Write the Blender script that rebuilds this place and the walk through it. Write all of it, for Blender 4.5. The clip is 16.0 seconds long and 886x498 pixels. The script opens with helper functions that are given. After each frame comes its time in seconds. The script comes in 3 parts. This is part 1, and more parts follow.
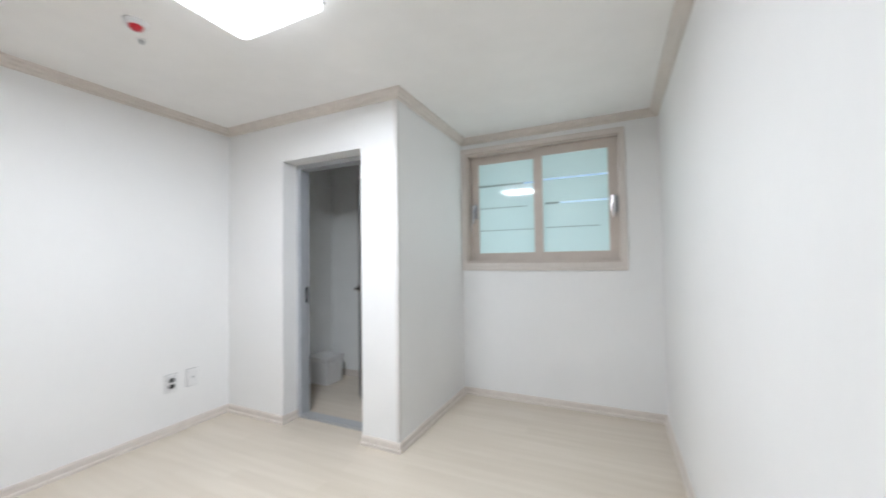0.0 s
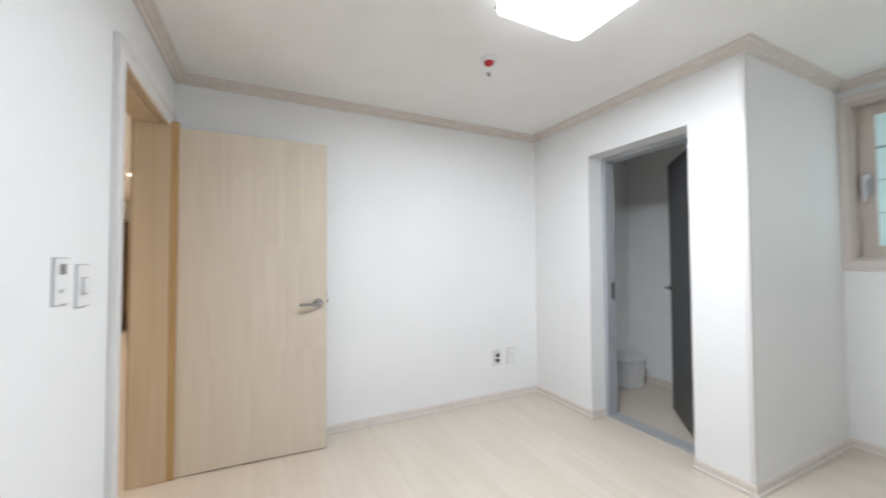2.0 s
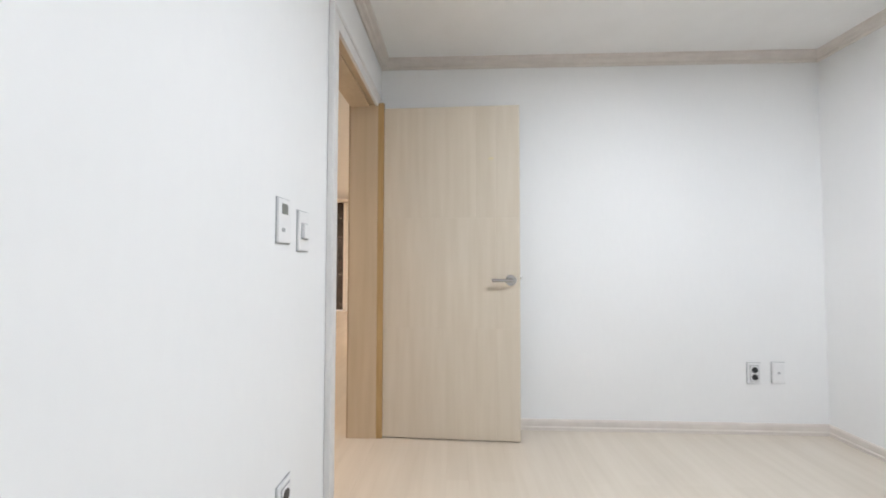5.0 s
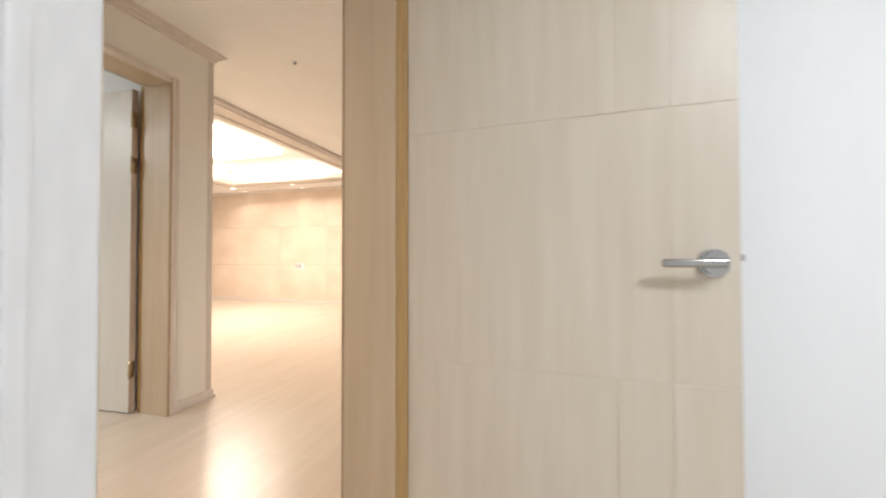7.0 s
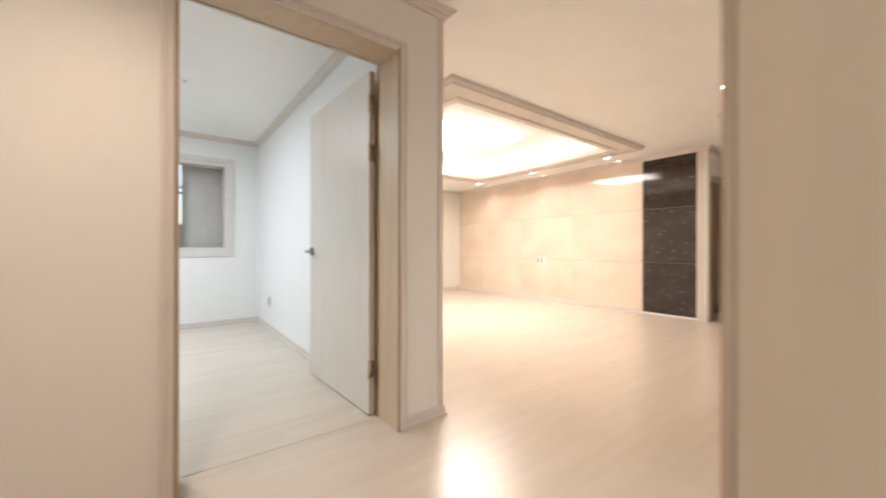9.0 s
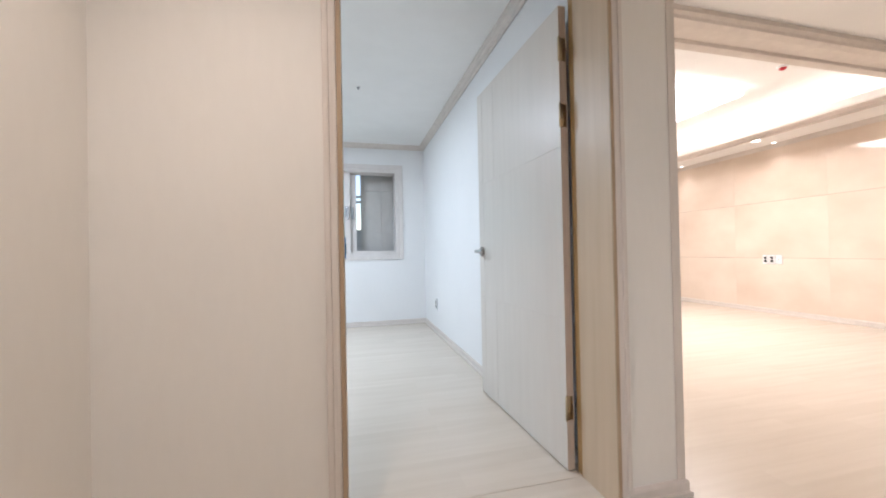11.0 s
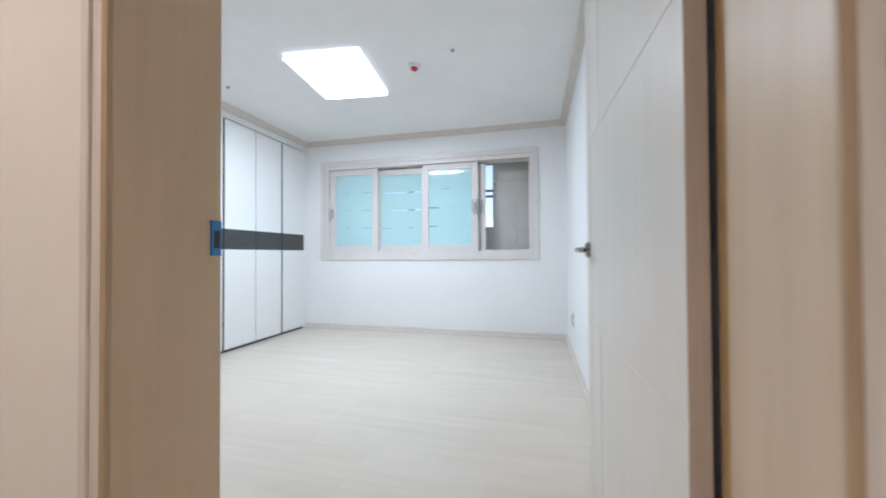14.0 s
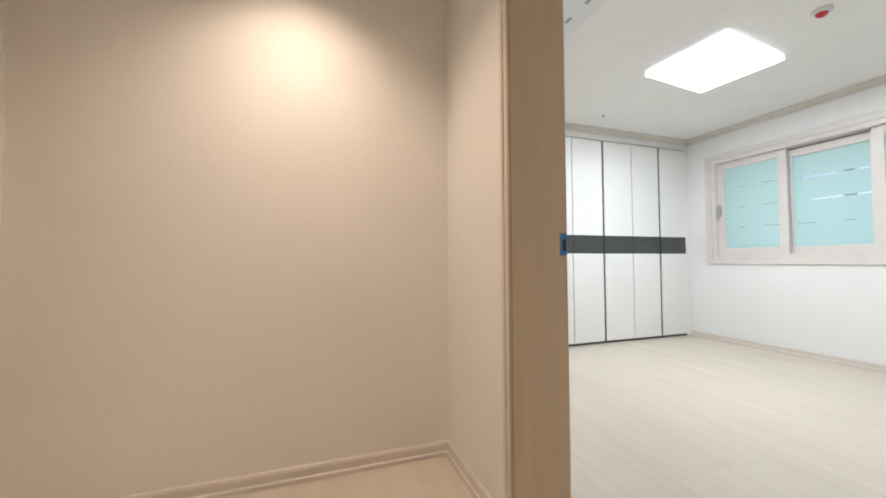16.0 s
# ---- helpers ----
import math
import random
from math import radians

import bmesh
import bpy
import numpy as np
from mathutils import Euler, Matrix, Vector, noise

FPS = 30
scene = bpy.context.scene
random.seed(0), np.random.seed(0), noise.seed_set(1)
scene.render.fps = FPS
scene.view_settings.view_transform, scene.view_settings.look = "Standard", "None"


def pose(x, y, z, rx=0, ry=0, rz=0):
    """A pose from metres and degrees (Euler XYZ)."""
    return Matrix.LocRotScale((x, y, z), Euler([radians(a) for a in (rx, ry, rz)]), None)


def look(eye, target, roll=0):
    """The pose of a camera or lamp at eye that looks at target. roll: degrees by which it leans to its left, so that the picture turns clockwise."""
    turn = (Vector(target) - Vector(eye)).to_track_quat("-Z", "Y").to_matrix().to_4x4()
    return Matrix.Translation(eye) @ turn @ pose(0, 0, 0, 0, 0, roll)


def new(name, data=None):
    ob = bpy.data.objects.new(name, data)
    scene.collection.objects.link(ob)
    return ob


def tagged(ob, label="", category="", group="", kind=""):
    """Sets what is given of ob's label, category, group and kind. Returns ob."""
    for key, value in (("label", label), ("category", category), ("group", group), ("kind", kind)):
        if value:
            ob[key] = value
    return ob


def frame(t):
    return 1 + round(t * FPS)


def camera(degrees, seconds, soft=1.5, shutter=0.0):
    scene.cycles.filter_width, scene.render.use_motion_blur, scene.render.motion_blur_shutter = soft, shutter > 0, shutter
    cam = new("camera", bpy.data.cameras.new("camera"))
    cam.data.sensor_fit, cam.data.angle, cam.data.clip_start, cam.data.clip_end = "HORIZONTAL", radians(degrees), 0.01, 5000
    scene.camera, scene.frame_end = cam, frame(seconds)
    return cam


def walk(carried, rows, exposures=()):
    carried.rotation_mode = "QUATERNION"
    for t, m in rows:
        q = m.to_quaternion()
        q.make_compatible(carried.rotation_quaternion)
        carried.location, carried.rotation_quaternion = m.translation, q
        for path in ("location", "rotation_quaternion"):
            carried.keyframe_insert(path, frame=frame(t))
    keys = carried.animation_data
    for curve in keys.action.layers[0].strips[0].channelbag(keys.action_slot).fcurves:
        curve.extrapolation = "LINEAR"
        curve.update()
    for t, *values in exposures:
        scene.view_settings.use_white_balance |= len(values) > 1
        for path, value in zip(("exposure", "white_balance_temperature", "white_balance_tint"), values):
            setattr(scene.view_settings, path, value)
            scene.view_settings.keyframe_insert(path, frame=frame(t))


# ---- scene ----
cam = camera(100.9, 16.0, soft=1.8, shutter=0.4)
PATH = [
    (0, (3.035, 0.746, 1.27), (2.192, 2.559, 1.331), -0.8),
    (0.5, (2.927, 0.66, 1.273), (1.685, 2.226, 1.333), -0.6),
    (1, (2.875, 0.598, 1.287), (1.452, 2.001, 1.349), -0.5),
    (1.5, (2.852, 0.584, 1.304), (1.229, 1.751, 1.36), -0.4),
    (2, (2.773, 0.528, 1.256), (0.972, 1.395, 1.314), -0.3),
    (2.5, (2.754, 0.424, 1.235), (0.804, 0.863, 1.305), -0.3),
    (3, (2.762, 0.329, 1.207), (0.764, 0.399, 1.281), -0.1),
    (3.5, (2.742, 0.325, 1.179), (0.744, 0.306, 1.249), -0.1),
    (4, (2.726, 0.407, 1.179), (0.727, 0.405, 1.241), -0.1),
    (4.2, (2.695, 0.428, 1.161), (0.696, 0.471, 1.229), -0.2),
    (6.3, (1.641, 0.62, 1.028), (-0.321, 0.234, 1.07), 0.2),
    (6.5, (1.498, 0.568, 1.02), (-0.461, 0.167, 1.057), 0.0),
    (7, (1.204, 0.462, 0.987), (-0.718, -0.089, 1.022), -0.1),
    (7.5, (0.964, 0.352, 0.989), (-0.809, -0.573, 1.02), 0.2),
    (8, (0.763, 0.218, 0.99), (-0.897, -0.898, 1.012), 0.3),
    (8.5, (0.604, 0.053, 0.99), (-0.936, -1.224, 1.003), 0.2),
    (9, (0.514, -0.074, 0.99), (-0.706, -1.659, 0.99), 0.1),
    (9.5, (0.486, -0.184, 0.985), (-0.288, -2.028, 1.002), 0.0),
    (10, (0.475, -0.316, 0.977), (-0.088, -2.235, 0.994), -0.2),
    (10.2, (0.49, -0.365, 0.975), (-0.042, -2.293, 0.992), -0.5),
    (12.3, (0.172, -1.103, 0.962), (-0.246, -3.058, 0.977), -0.6),
    (12.5, (0.12, -1.16, 0.968), (-0.272, -3.12, 0.977), -0.4),
    (13, (0.015, -1.259, 0.962), (-0.272, -3.237, 0.979), -0.3),
    (13.5, (-0.118, -1.263, 0.953), (-0.002, -3.26, 0.973), -0.4),
    (14, (-0.21, -1.345, 0.953), (0.282, -3.285, 0.981), -0.3),
    (14.5, (-0.209, -1.444, 0.953), (0.652, -3.252, 0.983), -0.6),
    (15, (-0.249, -1.401, 0.947), (1.084, -2.896, 0.986), -0.6),
    (15.5, (-0.396, -1.27, 0.94), (1.372, -2.21, 0.991), -0.5),
    (16, (-0.59, -1.191, 0.935), (1.303, -1.843, 1.001), -0.3),
]
walk(cam, [(t, look(eye, aim, roll)) for t, eye, aim, roll in PATH], exposures=[
    (0.0, -0.09, 6500, 10), (4.0, -0.12, 6500, 10), (6.3, -0.12, 6500, 10), (7.0, 0.02, 6500, 10), (8.5, 0.02, 6350, 10), (10.0, -0.08, 5800, 10),
    (12.5, -0.1, 5480, 10), (14.0, -0.18, 5600, 10), (15.0, -0.18, 5980, 10), (16.0, -0.15, 6350, 10)])

# ---- world and daylight ----
world = bpy.data.worlds.new("world")
world.use_nodes = True
scene.world = world
wn = world.node_tree
sky = wn.nodes.new("ShaderNodeTexSky")
sky.sky_type = "NISHITA"
sky.sun_disc = False
sky.sun_elevation, sky.sun_rotation = radians(40), radians(200)
wn.links.new(sky.outputs[0], wn.nodes["Background"].inputs[0])
wn.nodes["Background"].inputs[1].default_value = 0.15
sun_data = bpy.data.lights.new("sun", "SUN")
sun_data.energy, sun_data.angle, sun_data.color = 1.0, radians(12), (1.0, 0.96, 0.9)
sun = new("sun", sun_data)
sun.matrix_world = look((0, 0, 9), (1.5, 5.0, 4.0))

# lamp added outside window 1 in place of sky light, to brighten its panes
day_data = bpy.data.lights.new("window_sky_fill", "AREA")
day_data.shape, day_data.size, day_data.size_y, day_data.energy, day_data.color = "RECTANGLE", 1.3, 0.95, 5.5, (0.93, 0.99, 1.0)
day = new("window_sky_fill", day_data)
day.matrix_world = look((2.43, 4.32, 1.74), (2.43, 3.0, 1.74))

COOL = (0.93, 0.99, 1.08)
COOL_GREEN = (0.96, 1.0, 1.02)
LAMP_1, LAMP_2, LAMP_LIVING, COVE, SPOT = 39.0, 45.0, 107.0, 9.0, 13.0


# ---- materials ----
def material(name, color, rough=0.5, metal=0.0, coat=0.0):
    m = bpy.data.materials.new(name)
    m.use_nodes = True
    b = m.node_tree.nodes["Principled BSDF"]
    b.inputs["Base Color"].default_value = (*color, 1)
    b.inputs["Roughness"].default_value = rough
    b.inputs["Metallic"].default_value = metal
    b.inputs["Coat Weight"].default_value = coat
    return m


def textured(name, color, second, scale, stretch=(1, 1, 1), rough=0.5, bump=0.1, bump_scale=200.0, bump_stretch=(1, 1, 1),
             coat=0.0, detail=4.0, rough_var=0.1, mix_low=0.35, mix_high=0.65, per_object=0.0, distance=0.002):
    """Two tones mixed by a stretched noise, with a broad mottle, roughness variation and a fine relief."""
    m = material(name, color, rough, 0.0, coat)
    t = m.node_tree
    n, l = t.nodes, t.links
    b = n["Principled BSDF"]
    co = n.new("ShaderNodeTexCoord")
    mp = n.new("ShaderNodeMapping")
    mp.inputs["Scale"].default_value = stretch
    l.new(co.outputs["Object"], mp.inputs["Vector"])
    src = mp.outputs["Vector"]
    if per_object:
        info = n.new("ShaderNodeObjectInfo")
        sc = n.new("ShaderNodeVectorMath")
        sc.operation = "SCALE"
        sc.inputs[0].default_value = (13.0, 7.0, 5.0)
        l.new(info.outputs["Random"], sc.inputs["Scale"])
        ad = n.new("ShaderNodeVectorMath")
        l.new(src, ad.inputs[0])
        l.new(sc.outputs[0], ad.inputs[1])
        src = ad.outputs[0]
    nz = n.new("ShaderNodeTexNoise")
    nz.inputs["Scale"].default_value, nz.inputs["Detail"].default_value = scale, detail
    l.new(src, nz.inputs["Vector"])
    rp = n.new("ShaderNodeMapRange")
    rp.inputs["From Min"].default_value, rp.inputs["From Max"].default_value = mix_low, mix_high
    l.new(nz.outputs["Fac"], rp.inputs["Value"])
    mx = n.new("ShaderNodeMix")
    mx.data_type = "RGBA"
    mx.inputs["A"].default_value, mx.inputs["B"].default_value = (*color, 1), (*second, 1)
    l.new(rp.outputs["Result"], mx.inputs["Factor"])
    big = n.new("ShaderNodeTexNoise")
    big.inputs["Scale"].default_value, big.inputs["Detail"].default_value = 1.3, 2.0
    l.new(co.outputs["Object"], big.inputs["Vector"])
    tone = n.new("ShaderNodeMapRange")
    tone.inputs["To Min"].default_value, tone.inputs["To Max"].default_value = 0.96, 1.03
    l.new(big.outputs["Fac"], tone.inputs["Value"])
    mul = n.new("ShaderNodeMix")
    mul.data_type, mul.blend_type = "RGBA", "MULTIPLY"
    mul.inputs["Factor"].default_value = 1.0
    l.new(mx.outputs["Result"], mul.inputs["A"])
    l.new(tone.outputs["Result"], mul.inputs["B"])
    l.new(mul.outputs["Result"], b.inputs["Base Color"])
    rr = n.new("ShaderNodeMapRange")
    rr.inputs["To Min"].default_value, rr.inputs["To Max"].default_value = rough - rough_var, rough + rough_var
    l.new(nz.outputs["Fac"], rr.inputs["Value"])
    l.new(rr.outputs["Result"], b.inputs["Roughness"])
    mp2 = n.new("ShaderNodeMapping")
    mp2.inputs["Scale"].default_value = bump_stretch
    l.new(co.outputs["Object"], mp2.inputs["Vector"])
    nb = n.new("ShaderNodeTexNoise")
    nb.inputs["Scale"].default_value, nb.inputs["Detail"].default_value = bump_scale, 3.0
    l.new(mp2.outputs["Vector"], nb.inputs["Vector"])
    bp = n.new("ShaderNodeBump")
    bp.inputs["Strength"].default_value, bp.inputs["Distance"].default_value = bump, distance
    l.new(nb.outputs["Fac"], bp.inputs["Height"])
    l.new(bp.outputs["Normal"], b.inputs["Normal"])
    return m


def glowing(name, color, strength):
    m = material(name, (0.9, 0.9, 0.9), 0.4)
    b = m.node_tree.nodes["Principled BSDF"]
    b.inputs["Emission Color"].default_value = (*color, 1)
    b.inputs["Emission Strength"].default_value = strength
    return m


def frosted(name, color):
    m = bpy.data.materials.new(name)
    m.use_nodes = True
    t = m.node_tree
    n, l = t.nodes, t.links
    n.remove(n["Principled BSDF"])
    out = n["Material Output"]
    tr = n.new("ShaderNodeBsdfTranslucent")
    tr.inputs["Color"].default_value = (*color, 1)
    df = n.new("ShaderNodeBsdfDiffuse")
    df.inputs["Color"].default_value = (*color, 1)
    body = n.new("ShaderNodeMixShader")
    body.inputs[0].default_value = 0.62
    l.new(tr.outputs[0], body.inputs[1])
    l.new(df.outputs[0], body.inputs[2])
    gl = n.new("ShaderNodeBsdfGlossy")
    gl.inputs["Roughness"].default_value = 0.04
    fr = n.new("ShaderNodeFresnel")
    fr.inputs["IOR"].default_value = 1.5
    top = n.new("ShaderNodeMixShader")
    l.new(fr.outputs[0], top.inputs[0])
    l.new(body.outputs[0], top.inputs[1])
    l.new(gl.outputs[0], top.inputs[2])
    l.new(top.outputs[0], out.inputs["Surface"])
    return m


WALLPAPER = textured("white_wallpaper", (0.86, 0.86, 0.855), (0.853, 0.853, 0.849), 40, (1, 1, 0.3), 0.62, 0.04, 300, (1, 1, 0.3), rough_var=0.05)
CREAM = textured("cream_wallpaper", (0.835, 0.812, 0.76), (0.825, 0.802, 0.75), 40, (1, 1, 0.3), 0.58, 0.08, 300, (1, 1, 0.3), rough_var=0.05)
CEILING = textured("ceiling_paper", (0.90, 0.89, 0.87), (0.88, 0.87, 0.85), 6, rough=0.7, bump=0.25, bump_scale=180)
TAUPE = textured("taupe_trim", (0.71, 0.655, 0.60), (0.665, 0.61, 0.56), 14, (1, 1, 1), 0.42, 0.12, 120, per_object=1)
PVC = textured("pale_taupe_window_frame", (0.60, 0.53, 0.475), (0.57, 0.50, 0.45), 12, rough=0.38, bump=0.06)
PVC_LIGHT = textured("whitish_window_frame", (0.74, 0.70, 0.67), (0.70, 0.66, 0.63), 12, rough=0.38, bump=0.06)
OAK = textured("pale_oak_laminate", (0.70, 0.625, 0.53), (0.66, 0.582, 0.487), 3.5, (7, 7, 0.5), 0.46, 0.05, 50, (6, 6, 0.3), detail=7, per_object=1, mix_low=0.3, mix_high=0.75)
OAK_PALE = textured("greyish_oak_laminate", (0.70, 0.655, 0.595), (0.665, 0.62, 0.56), 3.5, (7, 7, 0.5), 0.36, 0.05, 50, (6, 6, 0.3), detail=7, per_object=1, mix_low=0.3, mix_high=0.75)
JAMB = textured("golden_oak_jamb", (0.60, 0.48, 0.34), (0.535, 0.42, 0.285), 3.5, (7, 7, 0.5), 0.42, 0.06, 50, (6, 6, 0.3), detail=7, per_object=1, mix_low=0.3, mix_high=0.75)
OAK_SANDY = textured("sandy_oak_leaf", (0.68, 0.605, 0.50), (0.625, 0.547, 0.437), 3.5, (7, 7, 0.5), 0.36, 0.05, 50, (6, 6, 0.3), detail=7, per_object=1, mix_low=0.3, mix_high=0.75)
EDGE = textured("leaf_edge_band", (0.58, 0.475, 0.385), (0.52, 0.42, 0.335), 9, (9, 9, 0.5), 0.45, 0.1, per_object=1)
BROWN_EDGE = textured("brown_jamb_edge", (0.46, 0.345, 0.225), (0.40, 0.295, 0.19), 9, (9, 9, 0.5), 0.45, 0.1, per_object=1)
OAK_DARK = textured("oak_edge_band", (0.50, 0.335, 0.15), (0.43, 0.28, 0.12), 9, (9, 9, 0.5), 0.45, 0.2, 60, (6, 6, 0.3), per_object=1)
CASING = textured("pale_wood_casing", (0.73, 0.675, 0.615), (0.68, 0.625, 0.565), 10, (8, 8, 0.5), 0.38, 0.15, 60, (6, 6, 0.3), per_object=1)
CASING_PALE = textured("off_white_casing", (0.76, 0.745, 0.73), (0.72, 0.705, 0.69), 16, (3, 3, 0.8), 0.5, 0.2, 90, per_object=1)
MARBLE = textured("beige_marble", (0.81, 0.70, 0.595), (0.70, 0.578, 0.47), 1.5, (1, 1.0, 1.4), 0.05, 0.02, 40, detail=9, rough_var=0.02, per_object=1, mix_low=0.3, mix_high=0.75)
STORE = textured("storeroom_paint", (0.88, 0.89, 0.88), (0.86, 0.87, 0.86), 6, rough=0.6, bump=0.2)
STEEL_GREY = textured("grey_painted_steel", (0.44, 0.46, 0.485), (0.41, 0.43, 0.455), 20, rough=0.35, bump=0.08)
DARK_DOOR = textured("charcoal_door", (0.055, 0.057, 0.062), (0.075, 0.077, 0.08), 10, (6, 6, 0.4), 0.38, 0.2, 70, (5, 5, 0.3))
WARDROBE = textured("white_lacquer_panel", (0.82, 0.82, 0.81), (0.81, 0.81, 0.80), 4, rough=0.42, bump=0.0, rough_var=0.01)
BAND = textured("dark_grey_band", (0.045, 0.047, 0.05), (0.06, 0.062, 0.065), 12, (1, 1, 6), 0.32, 0.1)
PROFILE = material("dark_aluminium_profile", (0.10, 0.10, 0.105), 0.35, 0.8)
CHROME = material("brushed_nickel", (0.40, 0.39, 0.375), 0.13, 1.0)
BRASS = material("aged_brass_hinge", (0.50, 0.40, 0.26), 0.38, 1.0)
WHITE_PLASTIC = textured("white_plastic", (0.82, 0.82, 0.82), (0.80, 0.80, 0.80), 30, rough=0.35, bump=0.03)
SATIN = material("satin_pale_metal", (0.66, 0.655, 0.67), 0.25, 0.8)
TRIM_PALE = textured("pale_pinkish_window_trim", (0.70, 0.645, 0.60), (0.67, 0.615, 0.57), 12, rough=0.42, bump=0.06)
GREY_PLASTIC = material("grey_plastic", (0.36, 0.37, 0.38), 0.4)
BLACK_PLASTIC = material("black_plastic", (0.02, 0.02, 0.022), 0.35)
SCREEN = material("grey_display", (0.24, 0.25, 0.23), 0.15)
YELLOW = material("yellow_tape", (0.70, 0.60, 0.34), 0.5)
RED = material("red_plastic", (0.55, 0.015, 0.03), 0.3, 0.0, 0.4)
BLUE_FILM = material("blue_protective_film", (0.03, 0.22, 0.55), 0.3)
MINT = frosted("frosted_mint_glass", (0.66, 0.89, 0.91))
MINT_PALE = frosted("frosted_pale_mint_glass", (0.77, 0.95, 0.96))
# opaque teal painted for the dark seen in the clear glass lines
MINT_LINE = material("painted_dark_line", (0.34, 0.47, 0.48), 0.08, 0.0, 0.6)
GOLD_GLASS = textured("bronze_patterned_glass", (0.34, 0.25, 0.09), (0.22, 0.16, 0.06), 7, (1, 3, 1), 0.15, 0.3, 30)
SHOE = textured("brown_cabinet_laminate", (0.36, 0.28, 0.21), (0.31, 0.24, 0.18), 9, (8, 8, 0.5), 0.4, 0.1)
GREY_TILE = textured("grey_balcony_tile", (0.62, 0.60, 0.57), (0.57, 0.55, 0.52), 5, rough=0.45, bump=0.15, per_object=1)
CONCRETE = textured("balcony_concrete", (0.62, 0.61, 0.59), (0.56, 0.55, 0.53), 4, rough=0.8, bump=0.3)
LAMP_SIDE = glowing("lamp_diffuser_side", COOL, 3.2)
LARGE_SIDE = glowing("lamp_body_large", COOL, 1.3)
LAMP_GREEN = glowing("lamp_diffuser_large", COOL_GREEN, 6.0)
LAMP_GLOW = glowing("lamp_diffuser", COOL, 6.0)
LIVING_GLOW = glowing("lamp_diffuser_living", (1.0, 0.84, 0.72), 6.0)
LIVING_SIDE = glowing("living_lamp_side", (1.0, 0.84, 0.72), 8.0)
COVE_GLOW = glowing("cove_led_strip", (1.0, 0.80, 0.64), COVE)
SPOT_GLOW = glowing("downlight_led", (1.0, 0.84, 0.68), SPOT)


def dark_stone():
    m = textured("dark_brown_marble", (0.020, 0.014, 0.012), (0.042, 0.029, 0.025), 3.0, (1, 1, 2.2), 0.07, 0.02, 40, detail=8, rough_var=0.03, per_object=1)
    t = m.node_tree
    n, l = t.nodes, t.links
    b = n["Principled BSDF"]
    co = n.new("ShaderNodeTexCoord")
    mp = n.new("ShaderNodeMapping")
    mp.inputs["Scale"].default_value = (1, 1.2, 3.2)
    l.new(co.outputs["Object"], mp.inputs["Vector"])
    v = n.new("ShaderNodeTexNoise")
    v.inputs["Scale"].default_value, v.inputs["Detail"].default_value, v.inputs["Distortion"].default_value = 10.0, 8.0, 1.2
    l.new(mp.outputs["Vector"], v.inputs["Vector"])
    r = n.new("ShaderNodeMapRange")
    r.inputs["From Min"].default_value, r.inputs["From Max"].default_value = 0.64, 0.72
    l.new(v.outputs["Fac"], r.inputs["Value"])
    mx = n.new("ShaderNodeMix")
    mx.data_type = "RGBA"
    mx.inputs["B"].default_value = (0.36, 0.27, 0.21, 1)
    l.new(b.inputs["Base Color"].links[0].from_socket, mx.inputs["A"])
    l.new(r.outputs["Result"], mx.inputs["Factor"])
    l.new(mx.outputs["Result"], b.inputs["Base Color"])
    return m


DARK_STONE = dark_stone()


def floor_wood():
    """Pale laminate printed with long boards that run along x."""
    m = textured("pale_laminate_floor", (0.70, 0.632, 0.54), (0.63, 0.558, 0.465), 4.0, (0.4, 5.0, 1), 0.27, 0.0, 30, (0.6, 9, 1), detail=5, rough_var=0.005, mix_low=0.2, mix_high=0.82, distance=0.001)
    t = m.node_tree
    n, l = t.nodes, t.links
    b = n["Principled BSDF"]
    co = n.new("ShaderNodeTexCoord")
    br = n.new("ShaderNodeTexBrick")
    br.offset = 0.37
    br.inputs["Color1"].default_value, br.inputs["Color2"].default_value = (1.0, 1.0, 1.0, 1), (0.955, 0.95, 0.94, 1)
    br.inputs["Mortar"].default_value = (0.945, 0.94, 0.93, 1)
    br.inputs["Scale"].default_value = 1.0
    br.inputs["Mortar Size"].default_value = 0.0008
    br.inputs["Brick Width"].default_value, br.inputs["Row Height"].default_value = 0.92, 0.115
    l.new(co.outputs["Object"], br.inputs["Vector"])
    mx = n.new("ShaderNodeMix")
    mx.data_type, mx.blend_type = "RGBA", "MULTIPLY"
    mx.inputs["Factor"].default_value = 1.0
    l.new(b.inputs["Base Color"].links[0].from_socket, mx.inputs["A"])
    l.new(br.outputs["Color"], mx.inputs["B"])
    l.new(mx.outputs["Result"], b.inputs["Base Color"])
    return m


FLOOR = floor_wood()


# ---- mesh helpers ----
def bx(bm, x0, x1, y0, y1, z0, z1, bevel=0.0, segments=2):
    made = bmesh.ops.create_cube(bm, size=1)["verts"]
    for v in made:
        v.co = Vector(((x0 + x1) / 2 + v.co.x * (x1 - x0), (y0 + y1) / 2 + v.co.y * (y1 - y0), (z0 + z1) / 2 + v.co.z * (z1 - z0)))
    if bevel:
        edges = list({e for v in made for e in v.link_edges})
        bmesh.ops.bevel(bm, geom=edges, offset=bevel, segments=segments, profile=0.6, affect="EDGES", clamp_overlap=True)
    return bm


